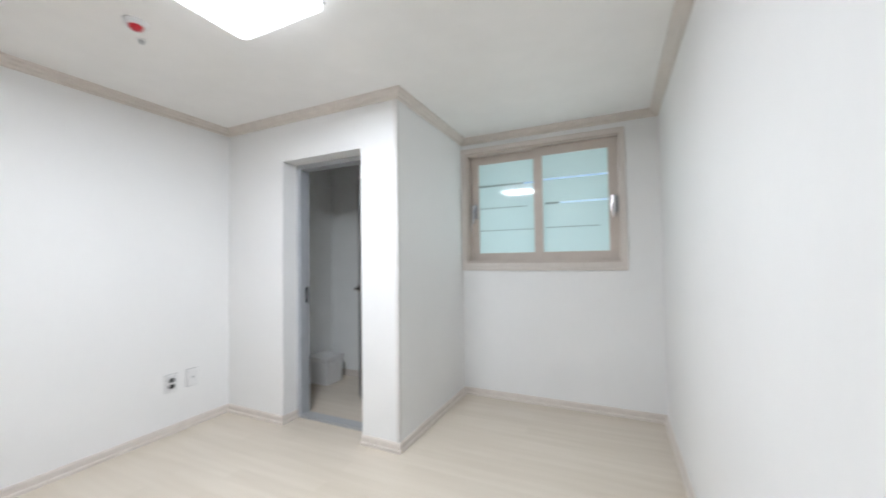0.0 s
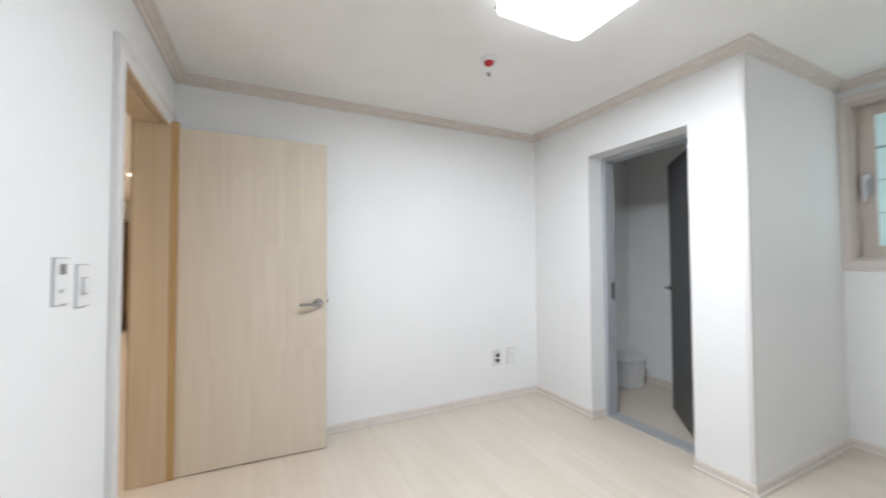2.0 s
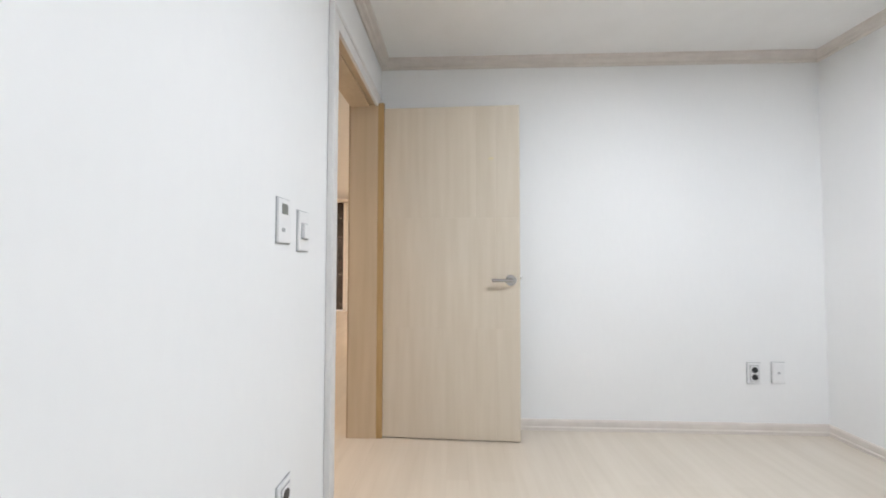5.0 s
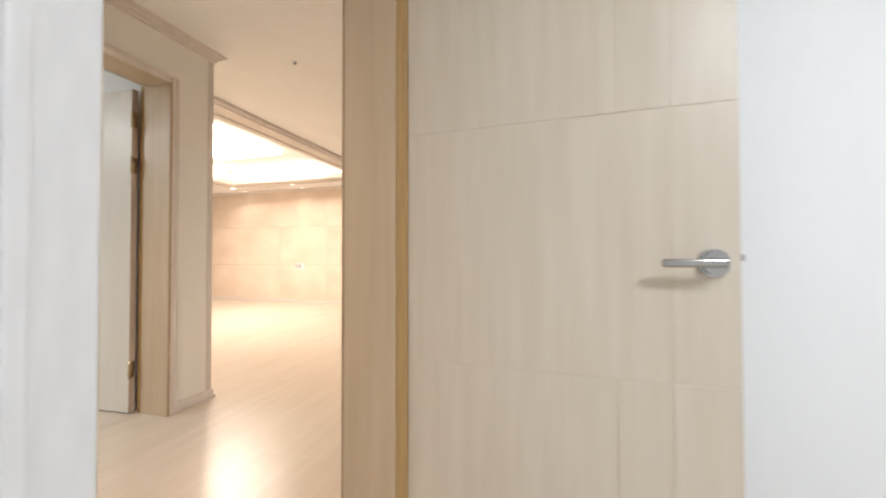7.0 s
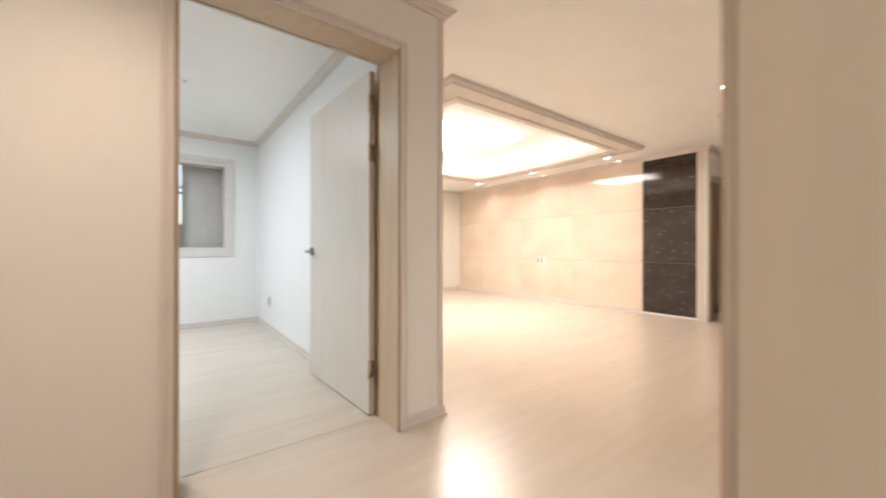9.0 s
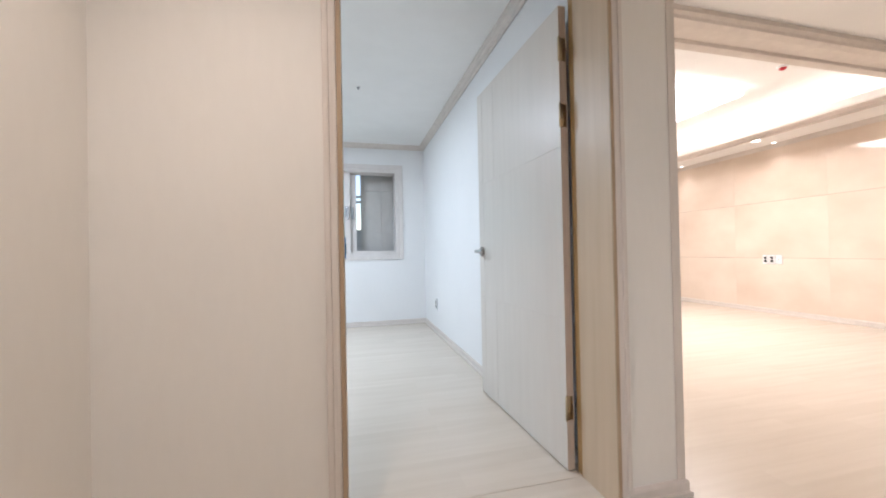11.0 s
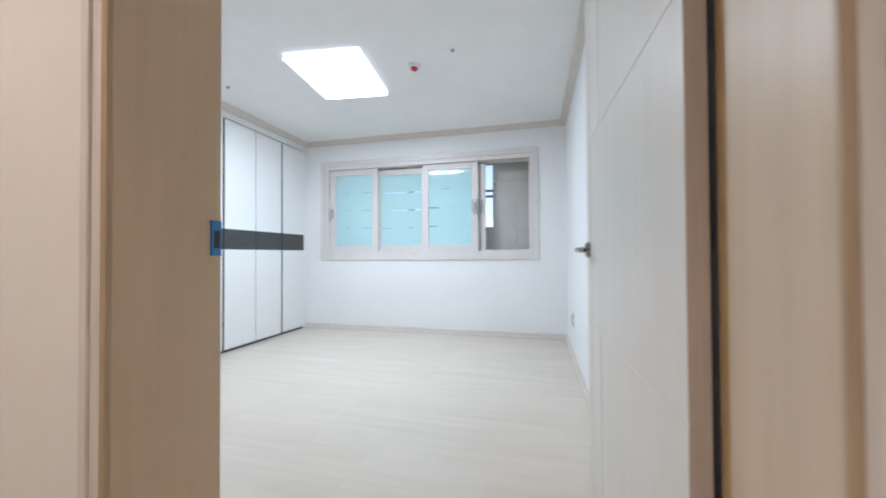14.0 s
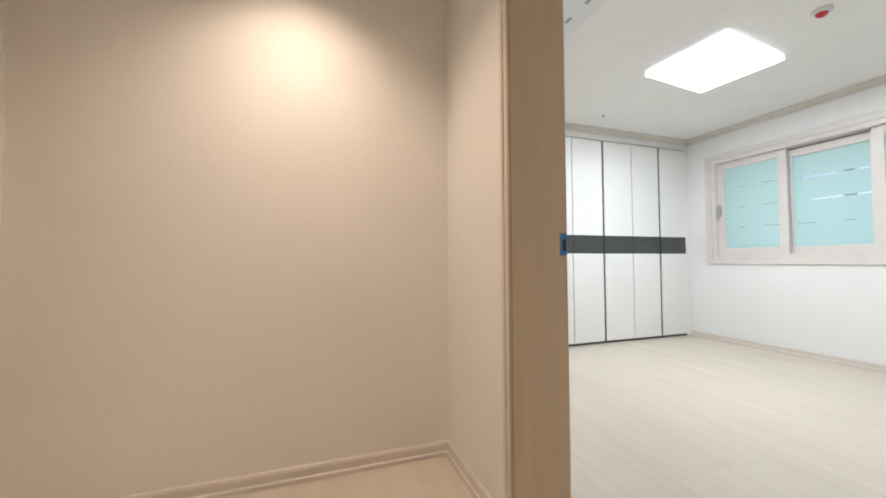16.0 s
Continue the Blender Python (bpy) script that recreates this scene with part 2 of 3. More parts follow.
def cyl(bm, centre, r, depth, axis="Z", r2=None, seg=24):
    rot = {"Z": Matrix.Identity(4), "X": Matrix.Rotation(radians(90), 4, "Y"), "Y": Matrix.Rotation(radians(-90), 4, "X")}[axis]
    bmesh.ops.create_cone(bm, cap_ends=True, segments=seg, radius1=r, radius2=r if r2 is None else r2, depth=depth, matrix=Matrix.Translation(centre) @ rot)
    return bm


def mesh_of(name, bm, mat, smooth=False):
    me = bpy.data.meshes.new(name)
    bmesh.ops.recalc_face_normals(bm, faces=bm.faces)
    bm.to_mesh(me)
    bm.free()
    me.materials.append(mat)
    if smooth:
        for p in me.polygons:
            p.use_smooth = len(p.vertices) == 4
    return me


def part(name, bm, mat, parent=None, label="", smooth=False):
    ob = new(name, mesh_of(name, bm, mat, smooth))
    if parent is not None:
        ob.parent = parent
    if label:
        ob["label"] = label
    return ob


def boxpart(name, dims, mat, parent=None, label="", bevel=0.0):
    return part(name, bx(bmesh.new(), *dims, bevel=bevel), mat, parent, label)


def thing(name, m, label, category, group="", kind=""):
    ob = new(name)
    ob.empty_display_size = 0.1
    ob.matrix_world = m
    return tagged(ob, label, category, group, kind)


def structure(name, boxes, mat, label, category="wall"):
    bm = bmesh.new()
    for b in boxes:
        bx(bm, *b)
    return tagged(part(name, bm, mat), label, category, kind="structure")


def sweep(path, profile, closed):
    """A moulding: profile (inward distance, height) carried along a path whose room lies to the left."""
    bm = bmesh.new()
    pts = [Vector(p) for p in path]
    n = len(pts)
    rings = []
    for i, p in enumerate(pts):
        a = pts[i - 1] if (i > 0 or closed) else None
        c = pts[(i + 1) % n] if (i < n - 1 or closed) else None
        normals = []
        for u, v in ((a, p), (p, c)):
            if u is not None and v is not None:
                d = (v - u).normalized()
                normals.append(Vector((-d.y, d.x)))
        m = normals[0] if len(normals) == 1 else (normals[0] + normals[1]) / (1 + normals[0].dot(normals[1]))
        rings.append([bm.verts.new((p.x + m.x * d, p.y + m.y * d, z)) for d, z in profile])
    k = len(profile)
    for i in range(n if closed else n - 1):
        r, s = rings[i], rings[(i + 1) % n]
        for j in range(k):
            bm.faces.new((r[j], r[(j + 1) % k], s[(j + 1) % k], s[j]))
    if not closed:
        bm.faces.new(rings[0])
        bm.faces.new(rings[-1][::-1])
    return bm


# ---- setting ----
H = 2.43          # bedroom ceilings
HL = 2.405        # hall and living room ceiling
X1, YB, XJ, YN = 3.38, 2.85, 1.72, 4.03      # room 1
XH, YH = 1.12, -1.805                        # hall end, hall south wall
XC = -0.807                                  # outer corner beside the second door
R2W, R2N, R2S, R2E = -0.543, -1.985, -5.607, 3.35   # room 2
LW, LS = -5.40, -7.06                        # living room

structure("floor", [(-7.2, 3.6, -7.25, 4.3, -0.12, 0)], FLOOR, "pale beige wood-look laminate floor, slightly glossy", "floor")
structure("wall_north_of_hall", [(-6.8, 0.155, -0.136, 0, 0, H), (0.96, 3.5, -0.136, 0, 0, H), (0.155, 0.96, -0.136, 0, 2.075, H)], WALLPAPER,
          "white wallpapered wall with the bedroom doorway")
structure("wall_room_1_west", [(-0.12, 0, 0, YB, 0, H)], WALLPAPER, "white wallpapered wall behind the open door")
structure("wall_storeroom", [(-0.12, 0.648, YB, 3.02, 0, H), (1.418, XJ, YB, 3.02, 0, H), (0.648, 1.418, YB, 3.02, 2.078, H)], WALLPAPER,
          "white wallpapered wall with the deep storeroom doorway")
structure("wall_storeroom_side", [(1.62, XJ, 3.02, YN, 0, H)], WALLPAPER, "white wallpapered side wall of the storeroom")
structure("wall_room_1_window", [(XJ - 0.1, 1.745, YN, 4.25, 0, H), (3.145, 3.5, YN, 4.25, 0, H), (1.745, 3.145, YN, 4.25, 0, 1.205), (1.745, 3.145, YN, 4.25, 2.31, H)],
          WALLPAPER, "white wallpapered wall under and around the window")
structure("wall_room_1_east", [(X1, 3.5, 0, YN, 0, H)], WALLPAPER, "plain white wallpapered wall")
structure("wall_storeroom_inside", [(-0.12, 0.08, 3.02, 4.25, 0, H), (0.08, 1.62, 4.05, 4.25, 0, H)], STORE, "plain pale storeroom walls")
structure("ceiling_room_1", [(-0.12, 3.5, -0.136, 4.25, H, H + 0.12)], CEILING, "off-white papered ceiling", "ceiling")

structure("wall_hall_end", [(XH, XH + 0.12, YH, -0.136, 0, H)], CREAM, "cream wallpapered wall at the end of the hall")
structure("wall_hall_south", [(XC, -0.525, R2N, YH, 0, H), (0.485, 3.47, R2N, YH, 0, H), (-0.525, 0.485, R2N, YH, 2.085, H)], CREAM,
          "cream wallpapered hall wall with the second bedroom doorway")
structure("wall_hall_north_face", [(-6.8, 0.155, -0.142, -0.137, 0, H), (0.96, XH, -0.142, -0.137, 0, H), (0.155, 0.96, -0.142, -0.137, 2.075, H)], CREAM,
          "cream wallpaper on the hall side of the wall")
structure("wall_room_2_west", [(XC, R2W, LS - 0.15, R2N, 0, H)], WALLPAPER, "white wallpapered wall beside the open door")
structure("wall_room_2_inside_north", [(R2W, -0.56, R2N - 0.006, R2N - 0.001, 0, H), (0.52, 3.35, R2N - 0.006, R2N - 0.001, 0, H), (-0.56, 0.52, R2N - 0.006, R2N - 0.001, 2.12, H)],
          WALLPAPER, "white wallpaper on the bedroom side of the doorway wall")
structure("wall_room_2_window", [(R2W, -0.185, -5.83, R2S, 0, H), (2.46, 3.47, -5.83, R2S, 0, H), (-0.185, 2.46, -5.83, R2S, 0, 0.945), (-0.185, 2.46, -5.83, R2S, 2.10, H)],
          WALLPAPER, "white wallpapered wall under and around the wide window")
structure("wall_room_2_east", [(R2E, 3.47, R2S, R2N, 0, H)], WALLPAPER, "white wall behind the wardrobe")
structure("ceiling_room_2", [(-0.7, 3.47, -5.83, R2N + 0.1, H, H + 0.12)], CEILING, "off-white papered ceiling", "ceiling")

structure("wall_living_west", [(-5.62, -5.425, LS, -1.95, 0, H), (-5.52, -5.40, -1.95, -1.83, 0, H)], CREAM, "wall that carries the marble cladding")
structure("wall_living_south", [(-5.62, XC, LS - 0.15, LS, 0, H)], CREAM, "cream wallpapered far wall of the living room")
structure("wall_living_east", [(XC - 0.006, XC - 0.001, LS, YH - 0.03, 0, H)], CREAM, "cream wallpaper on the living room side")
structure("wall_entrance", [(-6.72, -5.52, -2.1, -1.83, 2.03, H), (-6.72, -6.6, -1.83, -0.142, 2.081, H), (-6.72, -6.6, -0.75, -0.142, 0, 2.08), (-6.72, -5.52, -2.3, -2.1, 0, H),
                            (-6.9, -6.72, -2.3, -0.136, 0, H)], CREAM, "beam and walls around the entrance lobby")

# living ceiling with its sunken tray
TX0, TX1, TY0, TY1 = -4.74, -1.34, -5.70, -2.37
structure("ceiling_living", [(-6.8, TX0 + 0.13, -7.2, -0.136, HL, HL + 0.12), (TX1 - 0.13, XC + 0.05, -7.2, YH, HL, HL + 0.12), (TX1 - 0.13, 1.24, YH, -0.136, HL, HL + 0.12),
                             (TX0 + 0.13, TX1 - 0.13, TY1 - 0.13, -0.136, HL, HL + 0.12), (TX0 + 0.13, TX1 - 0.13, -7.2, TY0 + 0.13, HL, HL + 0.12),
                             (TX0, TX1, TY0, TY1, 2.68, 2.76),
                             (TX0, TX0 + 0.13, TY0, TY1, HL + 0.12, 2.68), (TX1 - 0.13, TX1, TY0, TY1, HL + 0.12, 2.68),
                             (TX0 + 0.13, TX1 - 0.13, TY0, TY0 + 0.13, HL + 0.12, 2.68), (TX0 + 0.13, TX1 - 0.13, TY1 - 0.13, TY1, HL + 0.12, 2.68)],
          CEILING, "off-white ceiling with a raised rectangular tray", "ceiling")
tray = [(TX0, TY0), (TX1, TY0), (TX1, TY1), (TX0, TY1)]
tagged(part("tray_trim", sweep(tray, [(0, HL + 0.01), (0, 2.375), (0.022, 2.362), (0.03, 2.346), (0.085, 2.342), (0.098, 2.365), (0.24, 2.370), (0.25, 2.352),
                                      (0.315, 2.348), (0.325, 2.365), (0.325, 2.435), (0.30, 2.435), (0.30, 2.39), (0.14, HL + 0.01)], True), TAUPE),
       "stepped taupe moulding around the ceiling tray", "moulding", kind="structure")
lip = [(TX0 + 0.20, TY0 + 0.20), (TX1 - 0.20, TY0 + 0.20), (TX1 - 0.20, TY1 - 0.20), (TX0 + 0.20, TY1 - 0.20)]
tagged(part("cove_light_strip", sweep(lip, [(0, 2.425), (0.03, 2.425), (0.03, 2.44), (0, 2.44)], True), COVE_GLOW), "warm glowing light strip hidden in the ceiling cove", "lamp")

# crowns and skirtings
CROWN = [(0, H), (0, 2.375), (0.010, 2.373), (0.016, 2.380), (0.018, 2.392), (0.034, 2.400), (0.040, 2.410), (0.058, 2.418), (0.062, H)]
SKIRT = [(0, 0), (0.022, 0), (0.022, 0.018), (0.013, 0.022), (0.013, 0.050), (0.009, 0.060), (0, 0.064)]
room1 = [(0, 0), (X1, 0), (X1, YN), (XJ, YN), (XJ, YB), (0, YB)]
room2 = [(R2W, R2S), (2.74, R2S), (2.74, R2N - 0.006), (R2W, R2N - 0.006)]
living = [(XH, YH), (XH, -0.142), (-6.6, -0.142), (-6.6, -1.83), (LW, -1.83), (LW, LS), (XC - 0.006, LS), (XC - 0.006, YH)]


def trim(name, path, profile, closed, label):
    return tagged(part(name, sweep(path, profile, closed), TAUPE), label, "trim", kind="structure")


trim("crown_moulding_1", room1, CROWN, True, "stepped taupe crown moulding below a ceiling")
trim("crown_moulding_2", room2[::1], CROWN, True, "stepped taupe crown moulding below a ceiling")
trim("crown_moulding_3", living, [(d, z - (H - HL)) for d, z in CROWN], True, "stepped taupe crown moulding below a ceiling")
trim("baseboard_1", [(1.03, 0), (X1, 0), (X1, YN), (XJ, YN), (XJ, YB), (1.418, YB)], SKIRT, False, "taupe skirting along white walls")
trim("baseboard_2", [(0.648, 2.99), (0.648, YB), (0, YB), (0, 0), (0.10, 0)], SKIRT, False, "taupe skirting along white walls")
trim("baseboard_3", [(1.62, 4.05), (0.08, 4.05), (0.08, 3.1)], SKIRT, False, "taupe skirting in the storeroom")
trim("baseboard_4", [(R2W, -2.1), (R2W, R2S), (2.74, R2S)], SKIRT, False, "taupe skirting along white walls")
trim("baseboard_5", [(0.545, YH), (XH, YH), (XH, -0.142), (1.02, -0.142)], SKIRT, False, "taupe skirting along the hall walls")
trim("baseboard_6", [(LW, -2.69), (LW, LS), (XC - 0.006, LS), (XC - 0.006, YH), (-0.56, YH)], SKIRT, False, "taupe skirting along the living room walls")


def corner_bead(name, x, y, sx, sy, mat, label, w=0.028, z0=0.0):
    """An angle strip on an outer corner; sx and sy say to which side the walls lie."""
    bm = bmesh.new()
    t = 0.004
    xs, ys = sorted((x - sx * t, x + sx * w)), sorted((y - sy * t, y))
    bx(bm, *xs, *ys, z0, 2.374, 0.0015)
    xs, ys = sorted((x - sx * t, x)), sorted((y, y + sy * w))
    bx(bm, *xs, *ys, z0, 2.374, 0.0015)
    return tagged(part(name, bm, mat), label, "trim", kind="structure")


corner_bead("corner_trim_1", XJ, YB, -1, 1, CASING_PALE, "off-white angle strip on an outer wall corner", 0.02)
corner_bead("corner_trim_2", XC - 0.006, YH, 1, -1, CASING, "pale beige angle strip on an outer wall corner", 0.035)
tagged(boxpart("threshold_1", (0.18, 0.935, -0.02, 0.02, 0.0, 0.002), FLOOR, bevel=0.001), "thin pale threshold strip in a doorway", "threshold", kind="structure")
tagged(boxpart("threshold_2", (-0.5, 0.46, -2.05, -2.01, 0.0, 0.002), FLOOR, bevel=0.001), "thin pale threshold strip in a doorway", "threshold", kind="structure")


# ---- doors ----
def lever(parent, x, z, y, side, toward):
    """A nickel lever on a round rose; side is the face's outward sign along y, toward the sign along x in which it points."""
    bm = bmesh.new()
    cyl(bm, (x, y + side * 0.005, z), 0.033, 0.010, "Y")
    cyl(bm, (x, y + side * 0.013, z), 0.027, 0.008, "Y")
    cyl(bm, (x, y + side * 0.032, z), 0.011, 0.034, "Y")
    a, b = sorted((x - toward * 0.012, x + toward * 0.118))
    c, d = sorted((y + side * 0.042, y + side * 0.058))
    bx(bm, a, b, c, d, z - 0.010, z + 0.010, 0.006, 3)
    return part("door_handle", bm, CHROME, parent, "brushed nickel lever on a round rose", True)


def leaf(parent, m, length, height, side, lines, verticals, hinges, wood, s=0.004):
    """A grooved door leaf: a core with flush panels. Local x runs from the hinge, side is the outward sign of its seen face along y."""
    t = 0.036
    core = boxpart("leaf", (0, length, *sorted((-side * 0.0017, -side * t)), 0, height), wood, parent, "pale oak door leaf with thin grooves")
    core.matrix_parent_inverse = Matrix.Identity(4)
    core.matrix_basis = m
    zs = [0.0, *lines, height]
    for i in range(3):
        cuts = [0.0, *(verticals if i != 1 else verticals[1:]), length]
        for a, b in zip(cuts, cuts[1:]):
            boxpart("panel", (a + s / 2 * (a > 0), b - s / 2 * (b < length), *sorted((-side * 0.0024, 0)), zs[i] + s / 2 * (i > 0), zs[i + 1] - s / 2 * (i < 2)), wood, core, bevel=0.0012)
    boxpart("edge_band", (-0.001, 0, *sorted((-side * 0.001, -side * t)), 0, height), EDGE, core, "brown edge band")
    lever(core, length - 0.055, 0.96, 0, side, -1)
    lever(core, length - 0.055, 0.96, -side * t, -side, -1)
    boxpart("latch", (length, length + 0.002, *sorted((-side * 0.008, -side * 0.028)), 0.90, 1.05), CHROME, core)
    boxpart("bolt", (length + 0.001, length + 0.012, *sorted((-side * 0.012, -side * 0.024)), 0.965, 0.98), CHROME, core)
    for z in hinges:
        bm = bmesh.new()
        cyl(bm, (-0.007, side * 0.003, z), 0.0065, 0.10, "Z", seg=12)
        bx(bm, -0.003, 0.0, *sorted((0, -side * 0.03)), z - 0.05, z + 0.05)
        for k in (-0.052, 0.052):
            cyl(bm, (-0.007, side * 0.003, z + k), 0.0045, 0.006, "Z", seg=12)
        part("hinge", bm, BRASS, core, "brass butt hinge", True)
    return core


def frame_of(door, x0, x1, top, ya, yb, w, room_w, room_mat):
    """Jambs, head and casings; ya is the hall face of the wall, yb its room face."""
    s = 1 if yb > ya else -1
    e = 0.014

    def ys(a, b):
        return sorted((a, b))

    for name, xf, q in (("jamb", x0, -1), ("jamb", x1, 1)):
        end = yb + s * (0.018 if q < 0 else e)
        jamb = boxpart(name, (*sorted((xf, xf + q * 0.025)), *ys(ya - s * e, end), 0, top + 0.025), JAMB, door, "golden oak door jamb", 0.002)
        if q < 0:
            boxpart("rebate", (xf - 0.030, xf - 0.004, *ys(end, end + s * 0.037), 0, top + 0.025), OAK_DARK, jamb, "golden brown rebate strip", 0.001)
        boxpart("edge_strip", (*sorted((xf - q * 0.0015, xf + q * 0.013)), *ys(ya - s * e, ya - s * 0.023), 0, top + 0.012), BROWN_EDGE, jamb, "brown edge strip", 0.003)
    bm = bmesh.new()
    bx(bm, x0, x1, *ys(ya - s * e, yb - s * 0.034), top, top + 0.025, 0.002)
    bx(bm, x0 - 0.012, x1 + 0.012, *ys(yb - s * 0.034, yb + s * e), top + 0.013, top + 0.0249)
    part("head", bm, JAMB, door)
    for face, d, wid, mat in ((ya, -s, w, CASING), (yb, s, room_w, room_mat)):
        if not wid:
            continue
        for xf, q in ((x0, -1), (x1, 1)):
            bm = bmesh.new()
            bx(bm, *sorted((xf + q * (0.0135 if d == -s else 0.004), xf + q * wid)), *ys(face + d * 0.001, face + d * 0.020), 0, top + wid, 0.004)
            bx(bm, *sorted((xf + q * (wid - 0.016), xf + q * (wid + 0.003))), *ys(face + d * 0.001, face + d * 0.026), 0, top + wid + 0.003, 0.004)
            part("casing", bm, mat, door)
        bm = bmesh.new()
        bx(bm, x0 - 0.004, x1 + 0.004, *ys(face + d * 0.001, face + d * 0.0195), top + 0.004, top + wid, 0.004)
        bx(bm, x0 - wid, x1 + wid, *ys(face + d * 0.001, face + d * 0.0255), top + wid - 0.016, top + wid + 0.003, 0.004)
        part("casing", bm, mat, door)


door1 = thing("door_1", pose(0, 0, 0), "pale oak bedroom door standing wide open against the wall", "door", kind="structure")
frame_of(door1, 0.18, 0.935, 2.05, -0.142, 0.0, 0.055, 0.075, CASING_PALE)
leaf_1 = leaf(door1, pose(0.167, 0.056, 0.008, 0, 0, 88.0), 0.838, 2.034, -1, (0.667, 1.342), (0.572, 0.695), (0.27, 1.55, 1.84), OAK_SANDY)
boxpart("sticker", (0.650, 0.678, -0.0006, 0.0, 1.70, 1.711), YELLOW, leaf_1, "small yellow sticker")
door2 = thing("door_2", pose(0, 0, 0), "pale oak bedroom door opened inward beside a white wall", "door", kind="structure")
frame_of(door2, -0.50, 0.462, 2.06, YH, R2N - 0.006, 0.052, 0.055, CASING)
leaf(door2, pose(-0.458, -2.052, 0.008, 0, 0, -88.2), 0.985, 2.034, 1, (0.655, 1.41), (0.72, 0.905), (0.27, 1.55, 1.84), OAK_PALE, 0.007)
strike = boxpart("strike_plate", (0.458, 0.463, -2.003, -1.978, 0.952, 1.028), BLUE_FILM, door2, "strike plate still under blue film", bevel=0.001)
# no opening: a black block gives the dark of the hole
boxpart("bolt_hole", (0.4565, 0.459, -1.998, -1.984, 0.968, 1.006), BLACK_PLASTIC, strike)

# storeroom door in its steel frame
door3 = thing("door_3", pose(0, 0, 0), "charcoal storeroom door opened inward in a grey steel frame", "door", kind="structure")
for a, b in ((0.648, 0.684), (1.382, 1.418)):
    boxpart("jamb", (a, b, 2.995, 3.10, 0, 2.078), STEEL_GREY, door3, "grey painted steel jamb", 0.003)
boxpart("head", (0.684, 1.382, 2.995, 3.10, 2.042, 2.078), STEEL_GREY, door3, bevel=0.003)
boxpart("sill", (0.684, 1.382, 2.995, 3.085, 0.0, 0.022), GREY_PLASTIC, door3, "grey steel threshold", 0.003)
plate = boxpart("strike_plate", (0.6835, 0.686, 3.05, 3.075, 0.93, 1.06), CHROME, door3)
# solid black block coloured as the shaded inside of the hole
boxpart("bolt_hole", (0.685, 0.6868, 3.056, 3.069, 0.96, 1.03), BLACK_PLASTIC, plate)
m3 = pose(1.378, 3.085, 0.03, 0, 0, 136.0)
d3 = boxpart("leaf", (0, 0.69, 0.004, 0.038, 0, 2.0), DARK_DOOR, door3, "charcoal grained door leaf", 0.002)
d3.matrix_basis = m3
prev = 0.0
for z in (0.62, 0.80, 0.92, 1.04, 1.16, 1.34, 2.0):
    boxpart("panel", (0.003, 0.687, 0.0, 0.0045, prev + 0.002, z - 0.002), DARK_DOOR, d3, bevel=0.001)
    prev = z
lever(d3, 0.63, 0.99, 0, -1, -1)
lever(d3, 0.63, 0.99, 0.038, 1, -1)
bm = bmesh.new()
cyl(bm, (0.63, -0.064, 0.975), 0.011, 0.003, "Y", seg=16)
bx(bm, 0.627, 0.633, -0.0655, -0.0625, 0.93, 0.97)
part("key", bm, CHROME, d3, "small key hanging from the lock")

# ---- windows ----
def sash(parent, x0, x1, z0, z1, yc, mat, rows=(), stile=0.075, rail=0.075, glass=None):
    """One sliding sash; its frosted pane is crossed by rows of (clear slots, dark slots), each slot a span of the pane's width."""
    f = boxpart("sash", (x0, x0 + stile, yc - 0.018, yc + 0.018, z0, z1), mat, parent, bevel=0.003)
    boxpart("stile", (x1 - stile, x1, yc - 0.018, yc + 0.018, z0, z1), mat, f, bevel=0.003)
    boxpart("rail", (x0 + stile, x1 - stile, yc - 0.017, yc + 0.017, z0, z0 + rail), mat, f, bevel=0.003)
    boxpart("rail", (x0 + stile, x1 - stile, yc - 0.017, yc + 0.017, z1 - rail, z1), mat, f, bevel=0.003)
    a, b, low, top = x0 + stile - 0.005, x1 - stile + 0.005, z0 + rail - 0.005, z1 - rail + 0.005
    w = b - a
    bm = bmesh.new()
    for k, (clear, dark) in enumerate(rows, 1):
        z = z0 + rail + (z1 - z0 - 2 * rail) / 4 * k
        h = 0.008 if clear else 0.003
        bx(bm, a, b, yc - 0.003, yc + 0.003, low, z - h)
        at = 0.0
        for u, v in sorted((*clear, *dark)):
            if u > at:
                bx(bm, a + at * w, a + u * w, yc - 0.003, yc + 0.003, z - h, z + h)
            at = v
        if at < 1.0:
            bx(bm, a + at * w, b, yc - 0.003, yc + 0.003, z - h, z + h)
        for u, v in dark:
            boxpart("line", (a + u * w, a + v * w, yc - 0.002, yc + 0.002, z - h, z + h), MINT_LINE, f)
        low = z + h
    bx(bm, a, b, yc - 0.003, yc + 0.003, low, top)
    pane = part("pane", bm, glass or MINT, f, "frosted mint glass with thin clear lines")
    pane.visible_shadow = False
    return f


def window_lever(parent, x, z, y, side):
    """A metal lever hanging from a rounded head on a dark backing plate."""
    bm = bmesh.new()
    bx(bm, x - 0.020, x + 0.020, *sorted((y, y + side * 0.016)), z - 0.065, z + 0.075, 0.006)
    cyl(bm, (x, y + side * 0.030, z + 0.035), 0.018, 0.032, "Y", seg=18)
    bx(bm, x - 0.011, x + 0.011, *sorted((y + side * 0.040, y + side * 0.060)), z - 0.115, z + 0.055, 0.007)
    handle = part("handle", bm, SATIN, parent, "satin pale metal window lever")
    boxpart("catch", (x + 0.0205, x + 0.034, *sorted((y, y + side * 0.014)), z - 0.075, z + 0.07), GREY_PLASTIC, handle, "grey catch plate", 0.003)
    return handle


